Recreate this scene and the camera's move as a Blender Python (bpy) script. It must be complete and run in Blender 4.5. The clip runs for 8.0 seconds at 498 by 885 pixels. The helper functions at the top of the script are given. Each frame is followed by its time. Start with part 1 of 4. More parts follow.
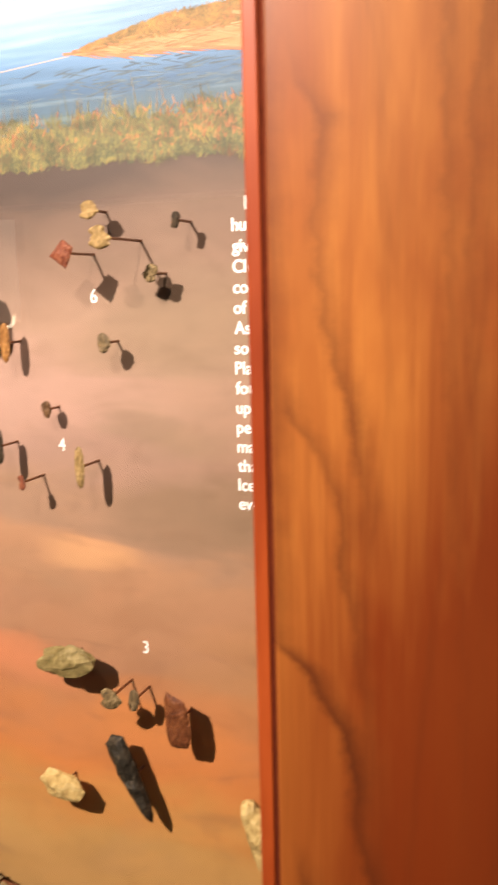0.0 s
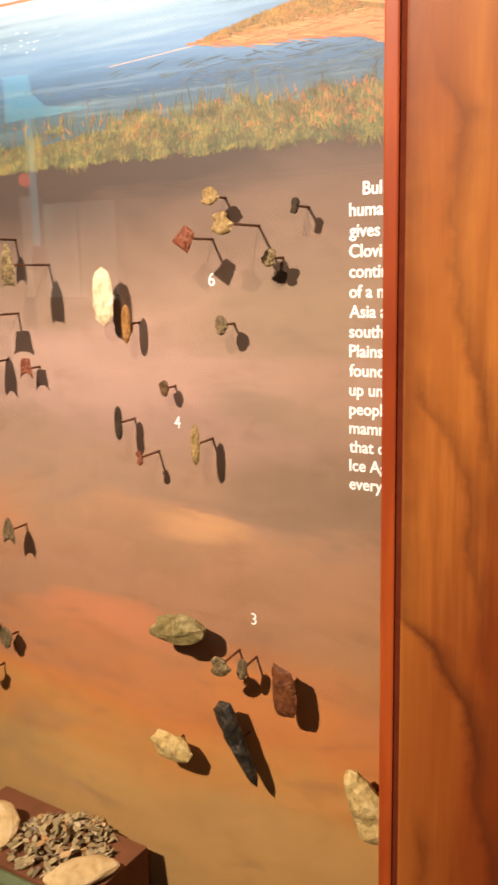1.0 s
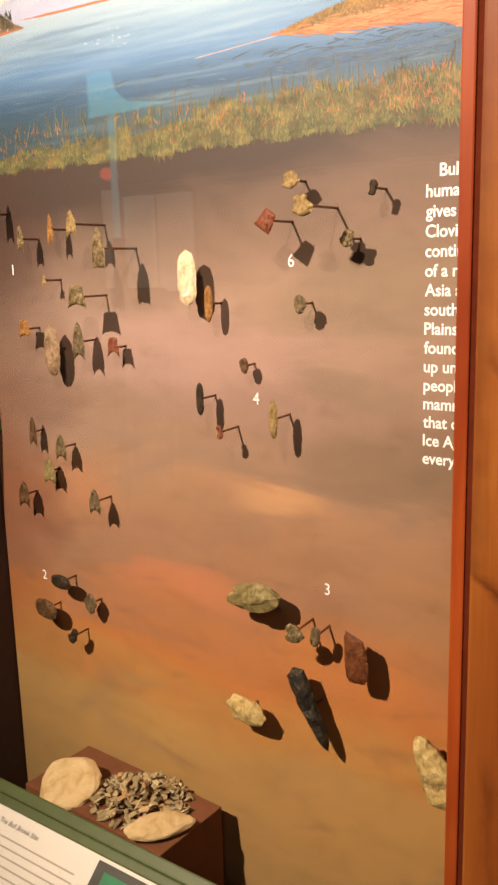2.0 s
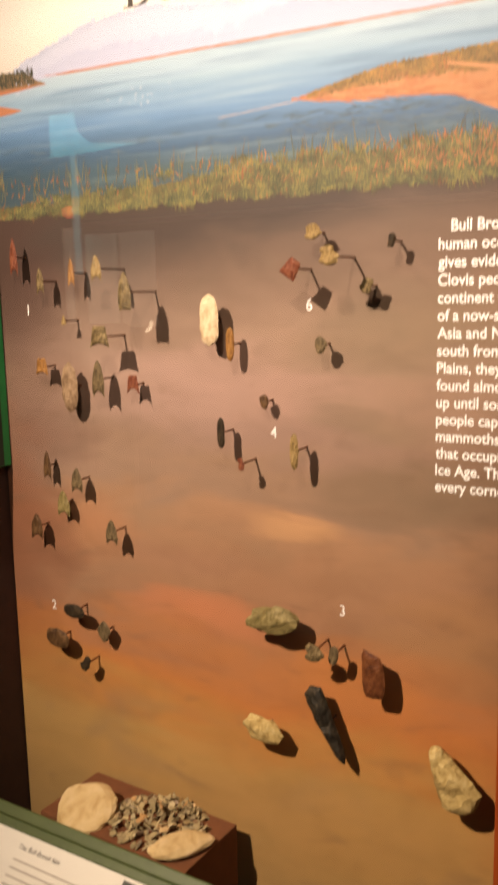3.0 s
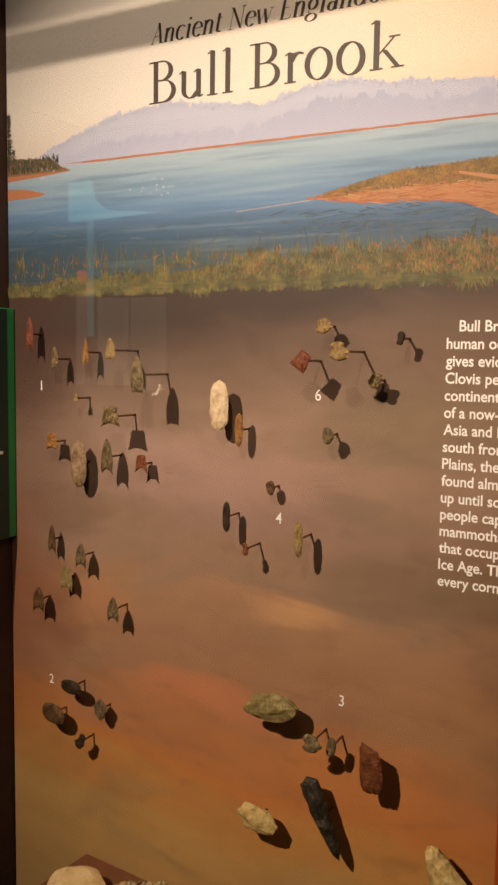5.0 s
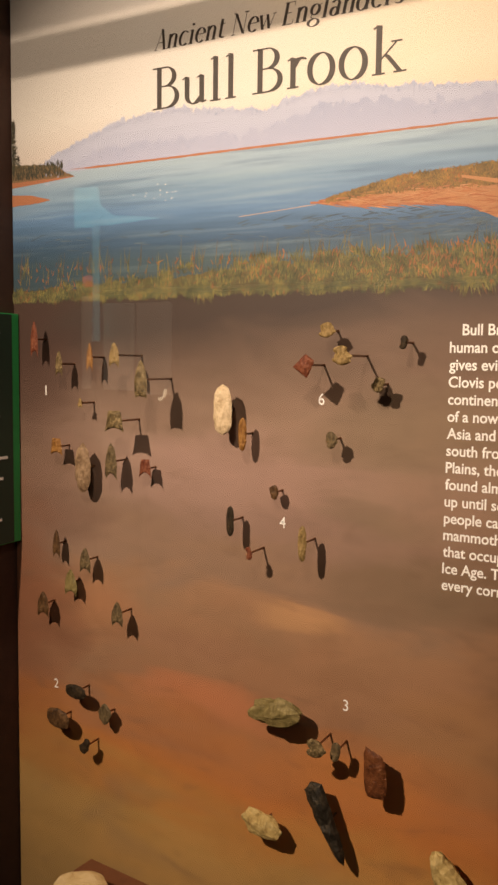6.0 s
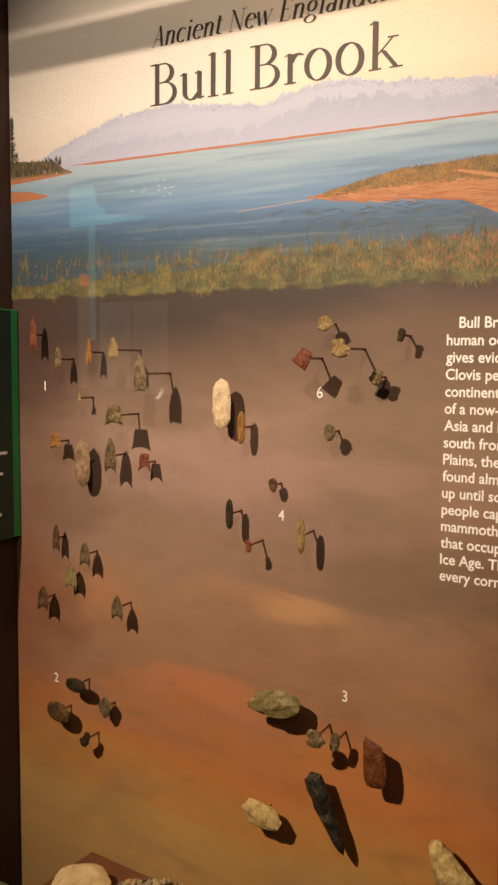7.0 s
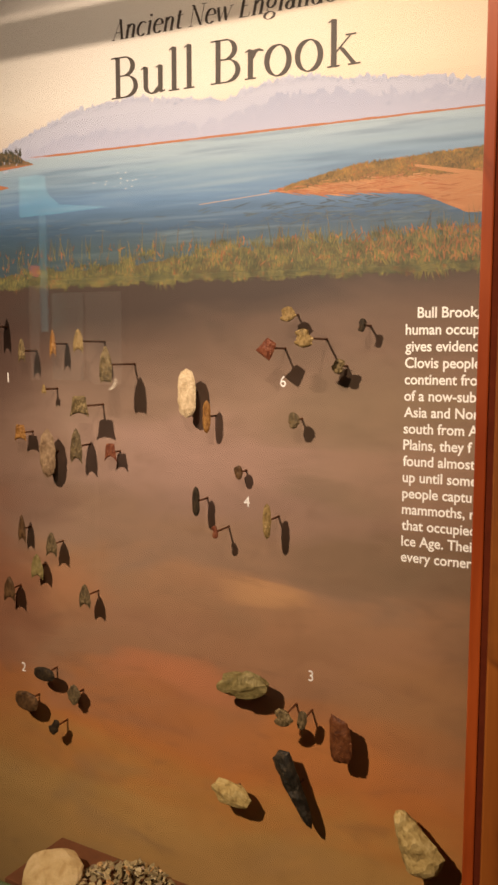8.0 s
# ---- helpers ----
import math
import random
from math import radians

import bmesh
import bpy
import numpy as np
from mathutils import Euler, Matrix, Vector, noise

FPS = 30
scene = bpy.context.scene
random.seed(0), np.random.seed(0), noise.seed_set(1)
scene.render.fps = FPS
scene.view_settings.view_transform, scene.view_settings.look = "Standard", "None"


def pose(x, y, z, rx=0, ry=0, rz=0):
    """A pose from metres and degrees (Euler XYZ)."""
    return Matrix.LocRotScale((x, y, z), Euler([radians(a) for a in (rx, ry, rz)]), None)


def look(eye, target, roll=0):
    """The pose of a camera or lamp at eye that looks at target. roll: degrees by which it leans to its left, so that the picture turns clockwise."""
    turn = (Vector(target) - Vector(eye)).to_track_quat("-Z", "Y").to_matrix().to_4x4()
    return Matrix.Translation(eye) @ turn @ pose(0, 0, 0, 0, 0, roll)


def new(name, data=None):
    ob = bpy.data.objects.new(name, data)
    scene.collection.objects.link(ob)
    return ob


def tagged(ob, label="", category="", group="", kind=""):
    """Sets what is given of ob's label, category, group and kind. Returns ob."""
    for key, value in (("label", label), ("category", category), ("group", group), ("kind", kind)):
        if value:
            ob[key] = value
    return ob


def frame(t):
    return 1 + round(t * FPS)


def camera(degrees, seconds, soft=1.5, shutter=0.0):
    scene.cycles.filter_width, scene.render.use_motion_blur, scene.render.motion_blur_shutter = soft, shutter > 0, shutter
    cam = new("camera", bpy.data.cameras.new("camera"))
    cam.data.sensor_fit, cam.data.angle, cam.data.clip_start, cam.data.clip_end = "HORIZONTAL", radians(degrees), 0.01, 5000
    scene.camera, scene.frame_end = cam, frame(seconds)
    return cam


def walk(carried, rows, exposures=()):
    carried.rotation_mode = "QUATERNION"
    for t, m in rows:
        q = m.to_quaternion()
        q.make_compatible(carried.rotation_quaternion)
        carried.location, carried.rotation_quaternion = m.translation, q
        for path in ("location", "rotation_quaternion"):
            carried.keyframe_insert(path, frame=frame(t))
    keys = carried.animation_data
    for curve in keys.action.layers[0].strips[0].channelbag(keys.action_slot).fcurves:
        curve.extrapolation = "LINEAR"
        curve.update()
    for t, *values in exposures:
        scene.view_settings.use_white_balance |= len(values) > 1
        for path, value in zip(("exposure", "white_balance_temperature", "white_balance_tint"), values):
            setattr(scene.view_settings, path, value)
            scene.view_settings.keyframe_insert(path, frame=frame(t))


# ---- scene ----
cam = camera(32.42, 8.0, soft=2.6, shutter=0.5)
PATH = [
    (0.00, (0.6807, -1.0865, 1.3903), (0.3080, -0.1753, 1.2152), -1.44),
    (0.50, (0.6386, -1.1338, 1.3927), (0.2398, -0.2373, 1.1997), -1.54),
    (1.00, (0.6568, -1.1348, 1.4011), (0.1978, -0.2687, 1.2029), -1.37),
    (1.50, (0.6763, -1.1507, 1.3914), (0.1608, -0.3185, 1.1871), -1.47),
    (1.70, (0.6806, -1.1615, 1.3869), (0.1453, -0.3417, 1.1837), -1.56),
    (2.80, (0.6196, -1.3122, 1.3754), (0.1380, -0.4550, 1.1931), -1.56),
    (3.00, (0.5993, -1.3416, 1.4004), (0.1318, -0.4733, 1.2344), -1.24),
    (3.50, (0.6044, -1.3701, 1.4460), (0.1465, -0.4864, 1.3492), 0.09),
    (4.00, (0.6101, -1.3686, 1.4630), (0.1406, -0.4892, 1.3842), 0.74),
    (4.50, (0.5966, -1.3565, 1.4533), (0.1264, -0.4798, 1.3518), 0.88),
    (6.00, (0.6027, -1.3523, 1.4510), (0.1218, -0.4806, 1.3566), 0.75),
    (6.50, (0.6050, -1.3495, 1.4486), (0.1290, -0.4762, 1.3448), 0.82),
    (7.00, (0.6032, -1.3661, 1.4390), (0.1271, -0.4917, 1.3454), 0.55),
    (7.50, (0.6063, -1.3762, 1.4444), (0.1498, -0.4922, 1.3440), 0.67),
    (8.00, (0.5949, -1.4095, 1.4398), (0.1714, -0.5098, 1.3346), 0.12),
]
EXPOSURES = [(0.0, 0.19, 5900, 10), (0.5, 0.1, 6050, 10), (1.5, -0.19, 6300, 10), (3.0, -0.45, 6500, 10), (3.5, -0.88, 6600, 10), (4.0, -1.2, 6650, 10), (6.5, -1.07, 6650, 10), (8.0, -1.04, 6700, 10)]
walk(cam, [(t, look(eye, target, roll)) for t, eye, target, roll in PATH], EXPOSURES)

# ---- light: a warm track spot, a weaker one near the glass, a dim gallery behind ----
world = bpy.data.worlds.new("gallery_air")
scene.world = world
world.use_nodes = True
world.node_tree.nodes["Background"].inputs["Color"].default_value = (1.0, 0.72, 0.48, 1)
world.node_tree.nodes["Background"].inputs["Strength"].default_value = 0.01

SPOT_A = Vector((-0.558, -2.10, 2.663))
SPOT_B = Vector((0.25, -1.25, 2.25))
AIM_A, AIM_B = (0.0, 0.0, 1.16), (-0.22, 0.0, 2.06)


def spot(name, eye, target, watts, degrees, blend, radius, color):
    data = bpy.data.lights.new(name, "SPOT")
    data.energy, data.spot_size, data.spot_blend = watts, radians(degrees), blend
    data.shadow_soft_size, data.color = radius, color
    ob = new(name, data)
    ob.matrix_world = look(eye, target)
    return ob


WARM = (1.0, 0.755, 0.58)
spot("track_spot_light", SPOT_A, AIM_A, 870, 58, 1.0, 0.028, WARM)
spot("track_spot_light", SPOT_B, AIM_B, 100, 98, 1.0, 0.02, WARM)
# unseen lamp added to lift the shadows a little
hall = bpy.data.lights.new("hall_fill_light", "AREA")
hall.shape, hall.size, hall.energy, hall.color = "DISK", 0.5, 15, (1.0, 0.88, 0.76)
new("hall_fill_light", hall).matrix_world = look((1.6, -3.0, 2.86), (1.6, -3.0, 0))


# ---- materials ----
class Nodes:
    """Short-hand for wiring a node material."""

    def __init__(self, name):
        self.mat = bpy.data.materials.new(name)
        self.mat.use_nodes = True
        self.tree = self.mat.node_tree
        self.bsdf = self.tree.nodes["Principled BSDF"]

    def add(self, kind, props=None, **sockets):
        node = self.tree.nodes.new(kind)
        for key, value in (props or {}).items():
            setattr(node, key, value)
        for key, value in sockets.items():
            self.put(node.inputs[key.replace("_", " ")], value)
        return node

    def put(self, socket, value):
        if isinstance(value, bpy.types.NodeSocket):
            self.tree.links.new(value, socket)
        else:
            socket.default_value = value

    def math(self, op, a, b=0.0, c=0.0):
        node = self.tree.nodes.new("ShaderNodeMath")
        node.operation = op
        for i, v in enumerate((a, b, c)):
            self.put(node.inputs[i], v)
        return node.outputs[0]

    def coords(self, scale=(1, 1, 1), kind="Object"):
        tex = self.add("ShaderNodeTexCoord")
        m = self.add("ShaderNodeMapping")
        self.put(m.inputs["Vector"], tex.outputs[kind])
        m.inputs["Scale"].default_value = scale
        return m.outputs[0]

    def noise(self, vector, scale, detail=4.0, rough=0.55, distort=0.0):
        n = self.add("ShaderNodeTexNoise")
        self.put(n.inputs["Vector"], vector)
        n.inputs["Scale"].default_value, n.inputs["Detail"].default_value = scale, detail
        n.inputs["Roughness"].default_value, n.inputs["Distortion"].default_value = rough, distort
        return n.outputs[0]

    def ramp(self, value, stops, mode="LINEAR"):
        r = self.add("ShaderNodeValToRGB")
        r.color_ramp.interpolation = mode
        els = r.color_ramp.elements
        while len(els) < len(stops):
            els.new(0.5)
        for e, (pos, col) in zip(els, stops):
            e.position, e.color = pos, (*col, 1) if len(col) == 3 else col
        self.put(r.inputs[0], value)
        return r.outputs[0]

    def mix(self, factor, a, b, blend="MIX"):
        m = self.add("ShaderNodeMix")
        m.data_type, m.blend_type = "RGBA", blend
        self.put(m.inputs["Factor"], factor)
        self.put(m.inputs[6], a if isinstance(a, bpy.types.NodeSocket) else (*a, 1))
        self.put(m.inputs[7], b if isinstance(b, bpy.types.NodeSocket) else (*b, 1))
        return m.outputs[2]

    def bump(self, height, strength, distance=0.002):
        b = self.add("ShaderNodeBump")
        self.put(b.inputs["Height"], height)
        b.inputs["Strength"].default_value, b.inputs["Distance"].default_value = strength, distance
        self.put(self.bsdf.inputs["Normal"], b.outputs[0])

    def done(self, color, rough, metal=0.0):
        self.put(self.bsdf.inputs["Base Color"], color if isinstance(color, bpy.types.NodeSocket) else (*color, 1))
        self.put(self.bsdf.inputs["Roughness"], rough)
        self.bsdf.inputs["Metallic"].default_value = metal
        return self.mat


def mat_plain(name, color, rough=0.6, metal=0.0, grain=60.0, vary=0.18, bump=0.15):
    n = Nodes(name)
    v = n.coords()
    fine, broad = n.noise(v, grain, 5), n.noise(v, grain / 9, 3)
    k = n.math("ADD", n.math("MULTIPLY", fine, 0.5), n.math("MULTIPLY", broad, 0.5))
    lo, hi = [c * (1 - vary) for c in color], [min(1, c * (1 + vary)) for c in color]
    n.bump(fine, bump, 0.001)
    return n.done(n.ramp(k, [(0.3, lo), (0.7, hi)]), rough, metal)


def mat_stone(name, dark, mid, light, scale=45.0, rough=0.5):
    n = Nodes(name)
    v = n.coords()
    a = n.noise(v, scale, 6, 0.65, 0.6)
    b = n.noise(v, scale * 4, 3, 0.6)
    k = n.math("ADD", n.math("MULTIPLY", a, 0.75), n.math("MULTIPLY", b, 0.25))
    n.bump(k, 0.9, 0.004)
    n.bsdf.inputs["Specular IOR Level"].default_value = 0.2
    return n.done(n.ramp(k, [(0.36, dark), (0.5, mid), (0.66, light)]), rough)


def mat_cherry(name, light, dark, shift=0.0, figure=()):
    """Cherry wood; figure: dark grain lines, each a list of (z, x, depth) down the board."""
    n = Nodes(name)
    tex = n.add("ShaderNodeTexCoord")
    m = n.add("ShaderNodeMapping")
    n.put(m.inputs["Vector"], tex.outputs["Object"])
    m.inputs["Location"].default_value = (shift, 0, shift * 3)
    m.inputs["Scale"].default_value = (1.0, 1.0, 0.32)
    v = m.outputs[0]
    fine = n.add("ShaderNodeMapping")
    n.put(fine.inputs["Vector"], tex.outputs["Object"])
    fine.inputs["Scale"].default_value = (1.0, 1.0, 0.03)
    pores = n.noise(fine.outputs[0], 380.0, 3, 0.6)
    blotch = n.noise(v, 7.0, 4, 0.6, 0.4)
    # growth rings: long dark lines that wander up the board, strong in places and faint in others
    sep = n.add("ShaderNodeSeparateXYZ")
    n.put(sep.inputs[0], m.outputs[0])
    wander = n.noise(v, 2.1, 3, 0.5, 0.6)
    shake = n.noise(v, 16.0, 3, 0.6)
    field = n.math("ADD", n.math("MULTIPLY", sep.outputs[0], 13.0), n.math("MULTIPLY", wander, 8.0))
    field = n.math("ADD", n.math("ADD", field, n.math("MULTIPLY", sep.outputs[2], 3.2)), n.math("MULTIPLY", shake, 0.5))
    rings = n.math("MULTIPLY", n.math("PINGPONG", field, 0.5), 2.0)
    rings = n.ramp(rings, [(0.55, (0, 0, 0)), (0.86, (0.25, 0.25, 0.25)), (0.95, (1, 1, 1)), (1.0, (0.7, 0.7, 0.7))])
    fade = n.ramp(n.noise(v, 5.0, 3, 0.6), [(0.42, (0.08, 0.08, 0.08)), (0.62, (1, 1, 1))])
    rings = n.math("MULTIPLY", n.math("MULTIPLY", rings, fade), 0.3 if figure else 1.0)
    bands = n.add("ShaderNodeMapping")
    n.put(bands.inputs["Vector"], tex.outputs["Object"])
    bands.inputs["Scale"].default_value = (1.0, 1.0, 0.09)
    band = n.noise(bands.outputs[0], 30.0, 4, 0.6, 0.5)
    base = n.ramp(blotch, [(0.32, [c * k for c, k in zip(light, (0.60, 0.40, 0.36))]), (0.56, light), (0.72, [c * k for c, k in zip(light, (1.12, 1.22, 1.3))])])
    base = n.mix(n.math("MULTIPLY", n.ramp(band, [(0.40, (1, 1, 1)), (0.58, (0, 0, 0))]), 0.42), base, [c * k for c, k in zip(light, (0.55, 0.42, 0.4))])
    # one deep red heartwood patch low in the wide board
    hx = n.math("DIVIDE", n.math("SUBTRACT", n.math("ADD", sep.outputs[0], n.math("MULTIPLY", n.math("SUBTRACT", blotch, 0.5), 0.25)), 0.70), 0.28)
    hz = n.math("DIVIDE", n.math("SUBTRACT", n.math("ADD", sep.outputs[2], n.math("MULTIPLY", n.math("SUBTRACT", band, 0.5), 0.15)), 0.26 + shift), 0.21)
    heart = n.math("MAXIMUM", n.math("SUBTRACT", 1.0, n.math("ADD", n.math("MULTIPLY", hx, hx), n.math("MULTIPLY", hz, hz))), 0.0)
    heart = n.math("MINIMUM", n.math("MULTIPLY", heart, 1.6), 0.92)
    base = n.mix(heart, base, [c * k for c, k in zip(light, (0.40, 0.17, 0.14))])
    col = n.mix(n.math("MULTIPLY", rings, 0.7), base, dark)
    raw = n.add("ShaderNodeSeparateXYZ")
    n.put(raw.inputs[0], tex.outputs["Object"])
    ragged = n.noise(tex.outputs["Object"], 38.0, 4, 0.65)
    for line, width, strength in figure:
        z0, z1 = line[-1][0], line[0][0]
        u = n.math("DIVIDE", n.math("SUBTRACT", raw.outputs[2], z0), z1 - z0)
        at = n.ramp(u, [((z - z0) / (z1 - z0), (x, x, x)) for z, x, _ in reversed(line)])
        deep = n.ramp(u, [((z - z0) / (z1 - z0), (d, d, d)) for z, _, d in reversed(line)])
        off = n.math("ADD", n.math("SUBTRACT", raw.outputs[0], at), n.math("MULTIPLY", n.math("SUBTRACT", ragged, 0.5), 0.022))
        # sharp on one flank, shading off softly on the other
        off = n.math("MAXIMUM", n.math("MULTIPLY", off, 0.45), n.math("MULTIPLY", off, -1.0))
        k = n.math("MAXIMUM", n.math("SUBTRACT", 1.0, n.math("DIVIDE", off, width)), 0.0)
        k = n.math("MULTIPLY", n.math("MULTIPLY", n.math("POWER", k, 1.4), deep), strength)
        col = n.mix(k, col, dark)
    col = n.mix(n.math("MULTIPLY", n.ramp(pores, [(0.5, (0, 0, 0)), (0.75, (1, 1, 1))]), 0.12), col, dark)
    n.bump(pores, 0.08, 0.001)
    n.bsdf.inputs["Coat Weight"].default_value = 0.05
    n.bsdf.inputs["Coat Roughness"].default_value = 0.3
    n.bsdf.inputs["Specular IOR Level"].default_value = 0.2
    return n.done(col, 0.42)


def mat_mural():
    n = Nodes("mural_paint")
    tex = n.add("ShaderNodeTexCoord")
    xyz = n.add("ShaderNodeSeparateXYZ")
    n.put(xyz.inputs[0], tex.outputs["Object"])
    x, z = xyz.outputs[0], xyz.outputs[2]
    streak = n.coords((1.6, 1, 7.0))
    wide = n.noise(streak, 1.5, 4, 0.55, 0.8)
    wisp = n.noise(n.coords((1.0, 1, 2.2)), 4.0, 3, 0.5, 0.7)
    dab = n.noise(n.coords((30, 1, 110)), 2.2, 3, 0.6, 0.4)
    # earth layers
    w = n.math("ADD", z, n.math("MULTIPLY", n.math("SUBTRACT", wide, 0.5), 0.26))
    w = n.math("ADD", w, n.math("MULTIPLY", n.math("SUBTRACT", wisp, 0.5), 0.13))
    w = n.math("ADD", w, n.math("MULTIPLY", x, 0.05))
    w = n.math("DIVIDE", w, 1.7)
    earth = n.ramp(w, [
        (0.16, (0.38, 0.25, 0.10)), (0.29, (0.42, 0.262, 0.092)), (0.335, (0.43, 0.22, 0.066)), (0.38, (0.43, 0.176, 0.052)),
        (0.415, (0.36, 0.165, 0.072)), (0.455, (0.285, 0.158, 0.092)), (0.585, (0.31, 0.19, 0.118)), (0.615, (0.26, 0.175, 0.125)),
        (0.68, (0.235, 0.16, 0.122)), (0.75, (0.28, 0.20, 0.16)), (0.80, (0.25, 0.175, 0.135)), (0.87, (0.20, 0.135, 0.10))])
    patch = n.noise(n.coords((1.0, 1, 2.2)), 3.4, 3, 0.5, 0.5)
    earth = n.mix(n.math("MULTIPLY", n.ramp(patch, [(0.55, (0, 0, 0)), (0.72, (1, 1, 1))]), 0.45), earth, (0.19, 0.145, 0.10), "MIX")
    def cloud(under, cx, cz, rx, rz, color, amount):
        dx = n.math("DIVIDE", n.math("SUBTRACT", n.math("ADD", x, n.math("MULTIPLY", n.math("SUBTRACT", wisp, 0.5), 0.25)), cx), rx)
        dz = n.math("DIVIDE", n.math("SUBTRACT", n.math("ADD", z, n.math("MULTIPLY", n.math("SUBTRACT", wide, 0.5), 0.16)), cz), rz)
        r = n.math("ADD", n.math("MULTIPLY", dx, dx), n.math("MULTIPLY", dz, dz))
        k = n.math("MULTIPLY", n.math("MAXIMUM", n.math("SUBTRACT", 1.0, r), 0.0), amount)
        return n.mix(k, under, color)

    earth = cloud(earth, -0.03, 0.990, 0.16, 0.035, (0.46, 0.28, 0.15), 0.8)
    earth = cloud(earth, 0.28, 0.82, 0.22, 0.10, (0.33, 0.19, 0.09), 0.7)
    earth = cloud(earth, -0.55, 0.95, 0.20, 0.08, (0.36, 0.17, 0.08), 0.6)
    earth = cloud(earth, -0.05, 0.42, 0.30, 0.08, (0.42, 0.26, 0.10), 0.6)
    earth = cloud(earth, -0.18, 1.24, 0.34, 0.10, (0.33, 0.225, 0.20), 0.85)
    # purple-brown west edge, painted darker to stand in for falloff of the spot
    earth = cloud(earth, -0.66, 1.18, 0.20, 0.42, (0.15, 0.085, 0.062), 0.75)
    earth = cloud(earth, 0.06, 0.72, 0.13, 0.05, (0.47, 0.21, 0.07), 0.6)
    earth = cloud(earth, -0.62, 0.62, 0.16, 0.12, (0.34, 0.17, 0.055), 0.6)
    earth = cloud(earth, 0.16, 1.33, 0.26, 0.09, (0.19, 0.145, 0.10), 0.75)
    earth = cloud(earth, 0.22, 1.07, 0.26, 0.07, (0.17, 0.125, 0.085), 0.75)
    earth = cloud(earth, -0.22, 0.79, 0.24, 0.05, (0.48, 0.19, 0.09), 0.7)
    earth = cloud(earth, -0.30, 0.90, 0.20, 0.04, (0.30, 0.17, 0.11), 0.5)
    # next two: dark side edges put into the colour in place of light falloff
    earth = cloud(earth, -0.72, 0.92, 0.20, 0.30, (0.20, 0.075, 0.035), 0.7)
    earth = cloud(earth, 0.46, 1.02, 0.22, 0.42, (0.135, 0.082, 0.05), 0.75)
    earth = cloud(earth, 0.46, 0.58, 0.22, 0.24, (0.34, 0.14, 0.042), 0.6)
    earth = cloud(earth, 0.10, 0.71, 0.34, 0.12, (0.44, 0.185, 0.056), 0.6)
    earth = cloud(earth, 0.05, 1.20, 0.10, 0.05, (0.16, 0.125, 0.085), 0.45)
    earth = cloud(earth, -0.05, 1.14, 0.30, 0.06, (0.27, 0.185, 0.165), 0.6)
    brush = n.noise(n.coords((2.2, 1, 4.5)), 4.0, 4, 0.6, 0.6)
    earth = n.mix(0.30, earth, n.ramp(brush, [(0.34, (0.74, 0.72, 0.68)), (0.5, (1, 1, 1)), (0.66, (1.16, 1.12, 1.12))]), "MULTIPLY")
    # thin umber smudges, and a browner cast towards the east
    smudge = n.ramp(n.noise(n.coords((1.0, 1, 2.4)), 9.0, 3, 0.6, 0.4), [(0.58, (0, 0, 0)), (0.74, (1, 1, 1))])
    earth = n.mix(n.math("MULTIPLY", smudge, 0.32), earth, (0.15, 0.095, 0.06))
    cast = n.ramp(n.math("ADD", x, 0.55), [(0.0, (1.0, 0.965, 0.91)), (1.0, (1.0, 0.87, 0.71))])
    earth = n.mix(1.0, earth, cast, "MULTIPLY")
    # dark soil under the grass, deepened westward in place of the light's falloff
    topsoil_falloff = n.ramp(n.math("ADD", n.math("DIVIDE", n.math("SUBTRACT", z, 1.33), 0.23), n.math("SUBTRACT", n.math("MULTIPLY", n.math("SUBTRACT", wisp, 0.5), 0.5), n.math("MULTIPLY", x, 0.55))),
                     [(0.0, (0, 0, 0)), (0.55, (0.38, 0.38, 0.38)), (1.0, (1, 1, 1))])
    earth = n.mix(topsoil_falloff, earth, (0.042, 0.026, 0.019))
    # upper west corner darkened in the paint for the same falloff
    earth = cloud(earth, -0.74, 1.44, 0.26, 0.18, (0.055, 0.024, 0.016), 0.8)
    # lake, shore haze and sky
    ripple = n.noise(n.coords((2.4, 1, 42)), 1.3, 3, 0.5, 0.3)
    u = n.math("ADD", z, n.math("MULTIPLY", n.math("SUBTRACT", ripple, 0.5), 0.05))
    u = n.math("DIVIDE", n.math("SUBTRACT", u, 1.55), 0.7)
    lake = n.ramp(u, [(0.03, (0.075, 0.068, 0.032)), (0.11, (0.065, 0.105, 0.11)), (0.17, (0.036, 0.088, 0.175)), (0.25, (0.10, 0.205, 0.37)),
                      (0.32, (0.19, 0.305, 0.43)), (0.39, (0.33, 0.44, 0.53))])
    long_streak = n.noise(n.coords((2.2, 1, 50)), 1.5, 3, 0.55, 0.25)
    lake = n.mix(n.math("MULTIPLY", n.ramp(long_streak, [(0.52, (0, 0, 0)), (0.74, (1, 1, 1))]), 0.28), lake, (0.34, 0.46, 0.50))
    lake = n.mix(n.math("MULTIPLY", n.ramp(long_streak, [(0.34, (1, 1, 1)), (0.48, (0, 0, 0))]), 0.35), lake, (0.05, 0.11, 0.20))
    # deep teal shallows by the western reeds
    deep = n.math("MULTIPLY", n.math("MINIMUM", n.math("MAXIMUM", n.math("DIVIDE", n.math("SUBTRACT", 0.05, x), 0.6), 0.0), 1.0),
                  n.math("MINIMUM", n.math("MAXIMUM", n.math("DIVIDE", n.math("SUBTRACT", 1.735, z), 0.10), 0.0), 1.0))
    lake = n.mix(n.math("MULTIPLY", deep, 0.8), lake, (0.018, 0.050, 0.078))
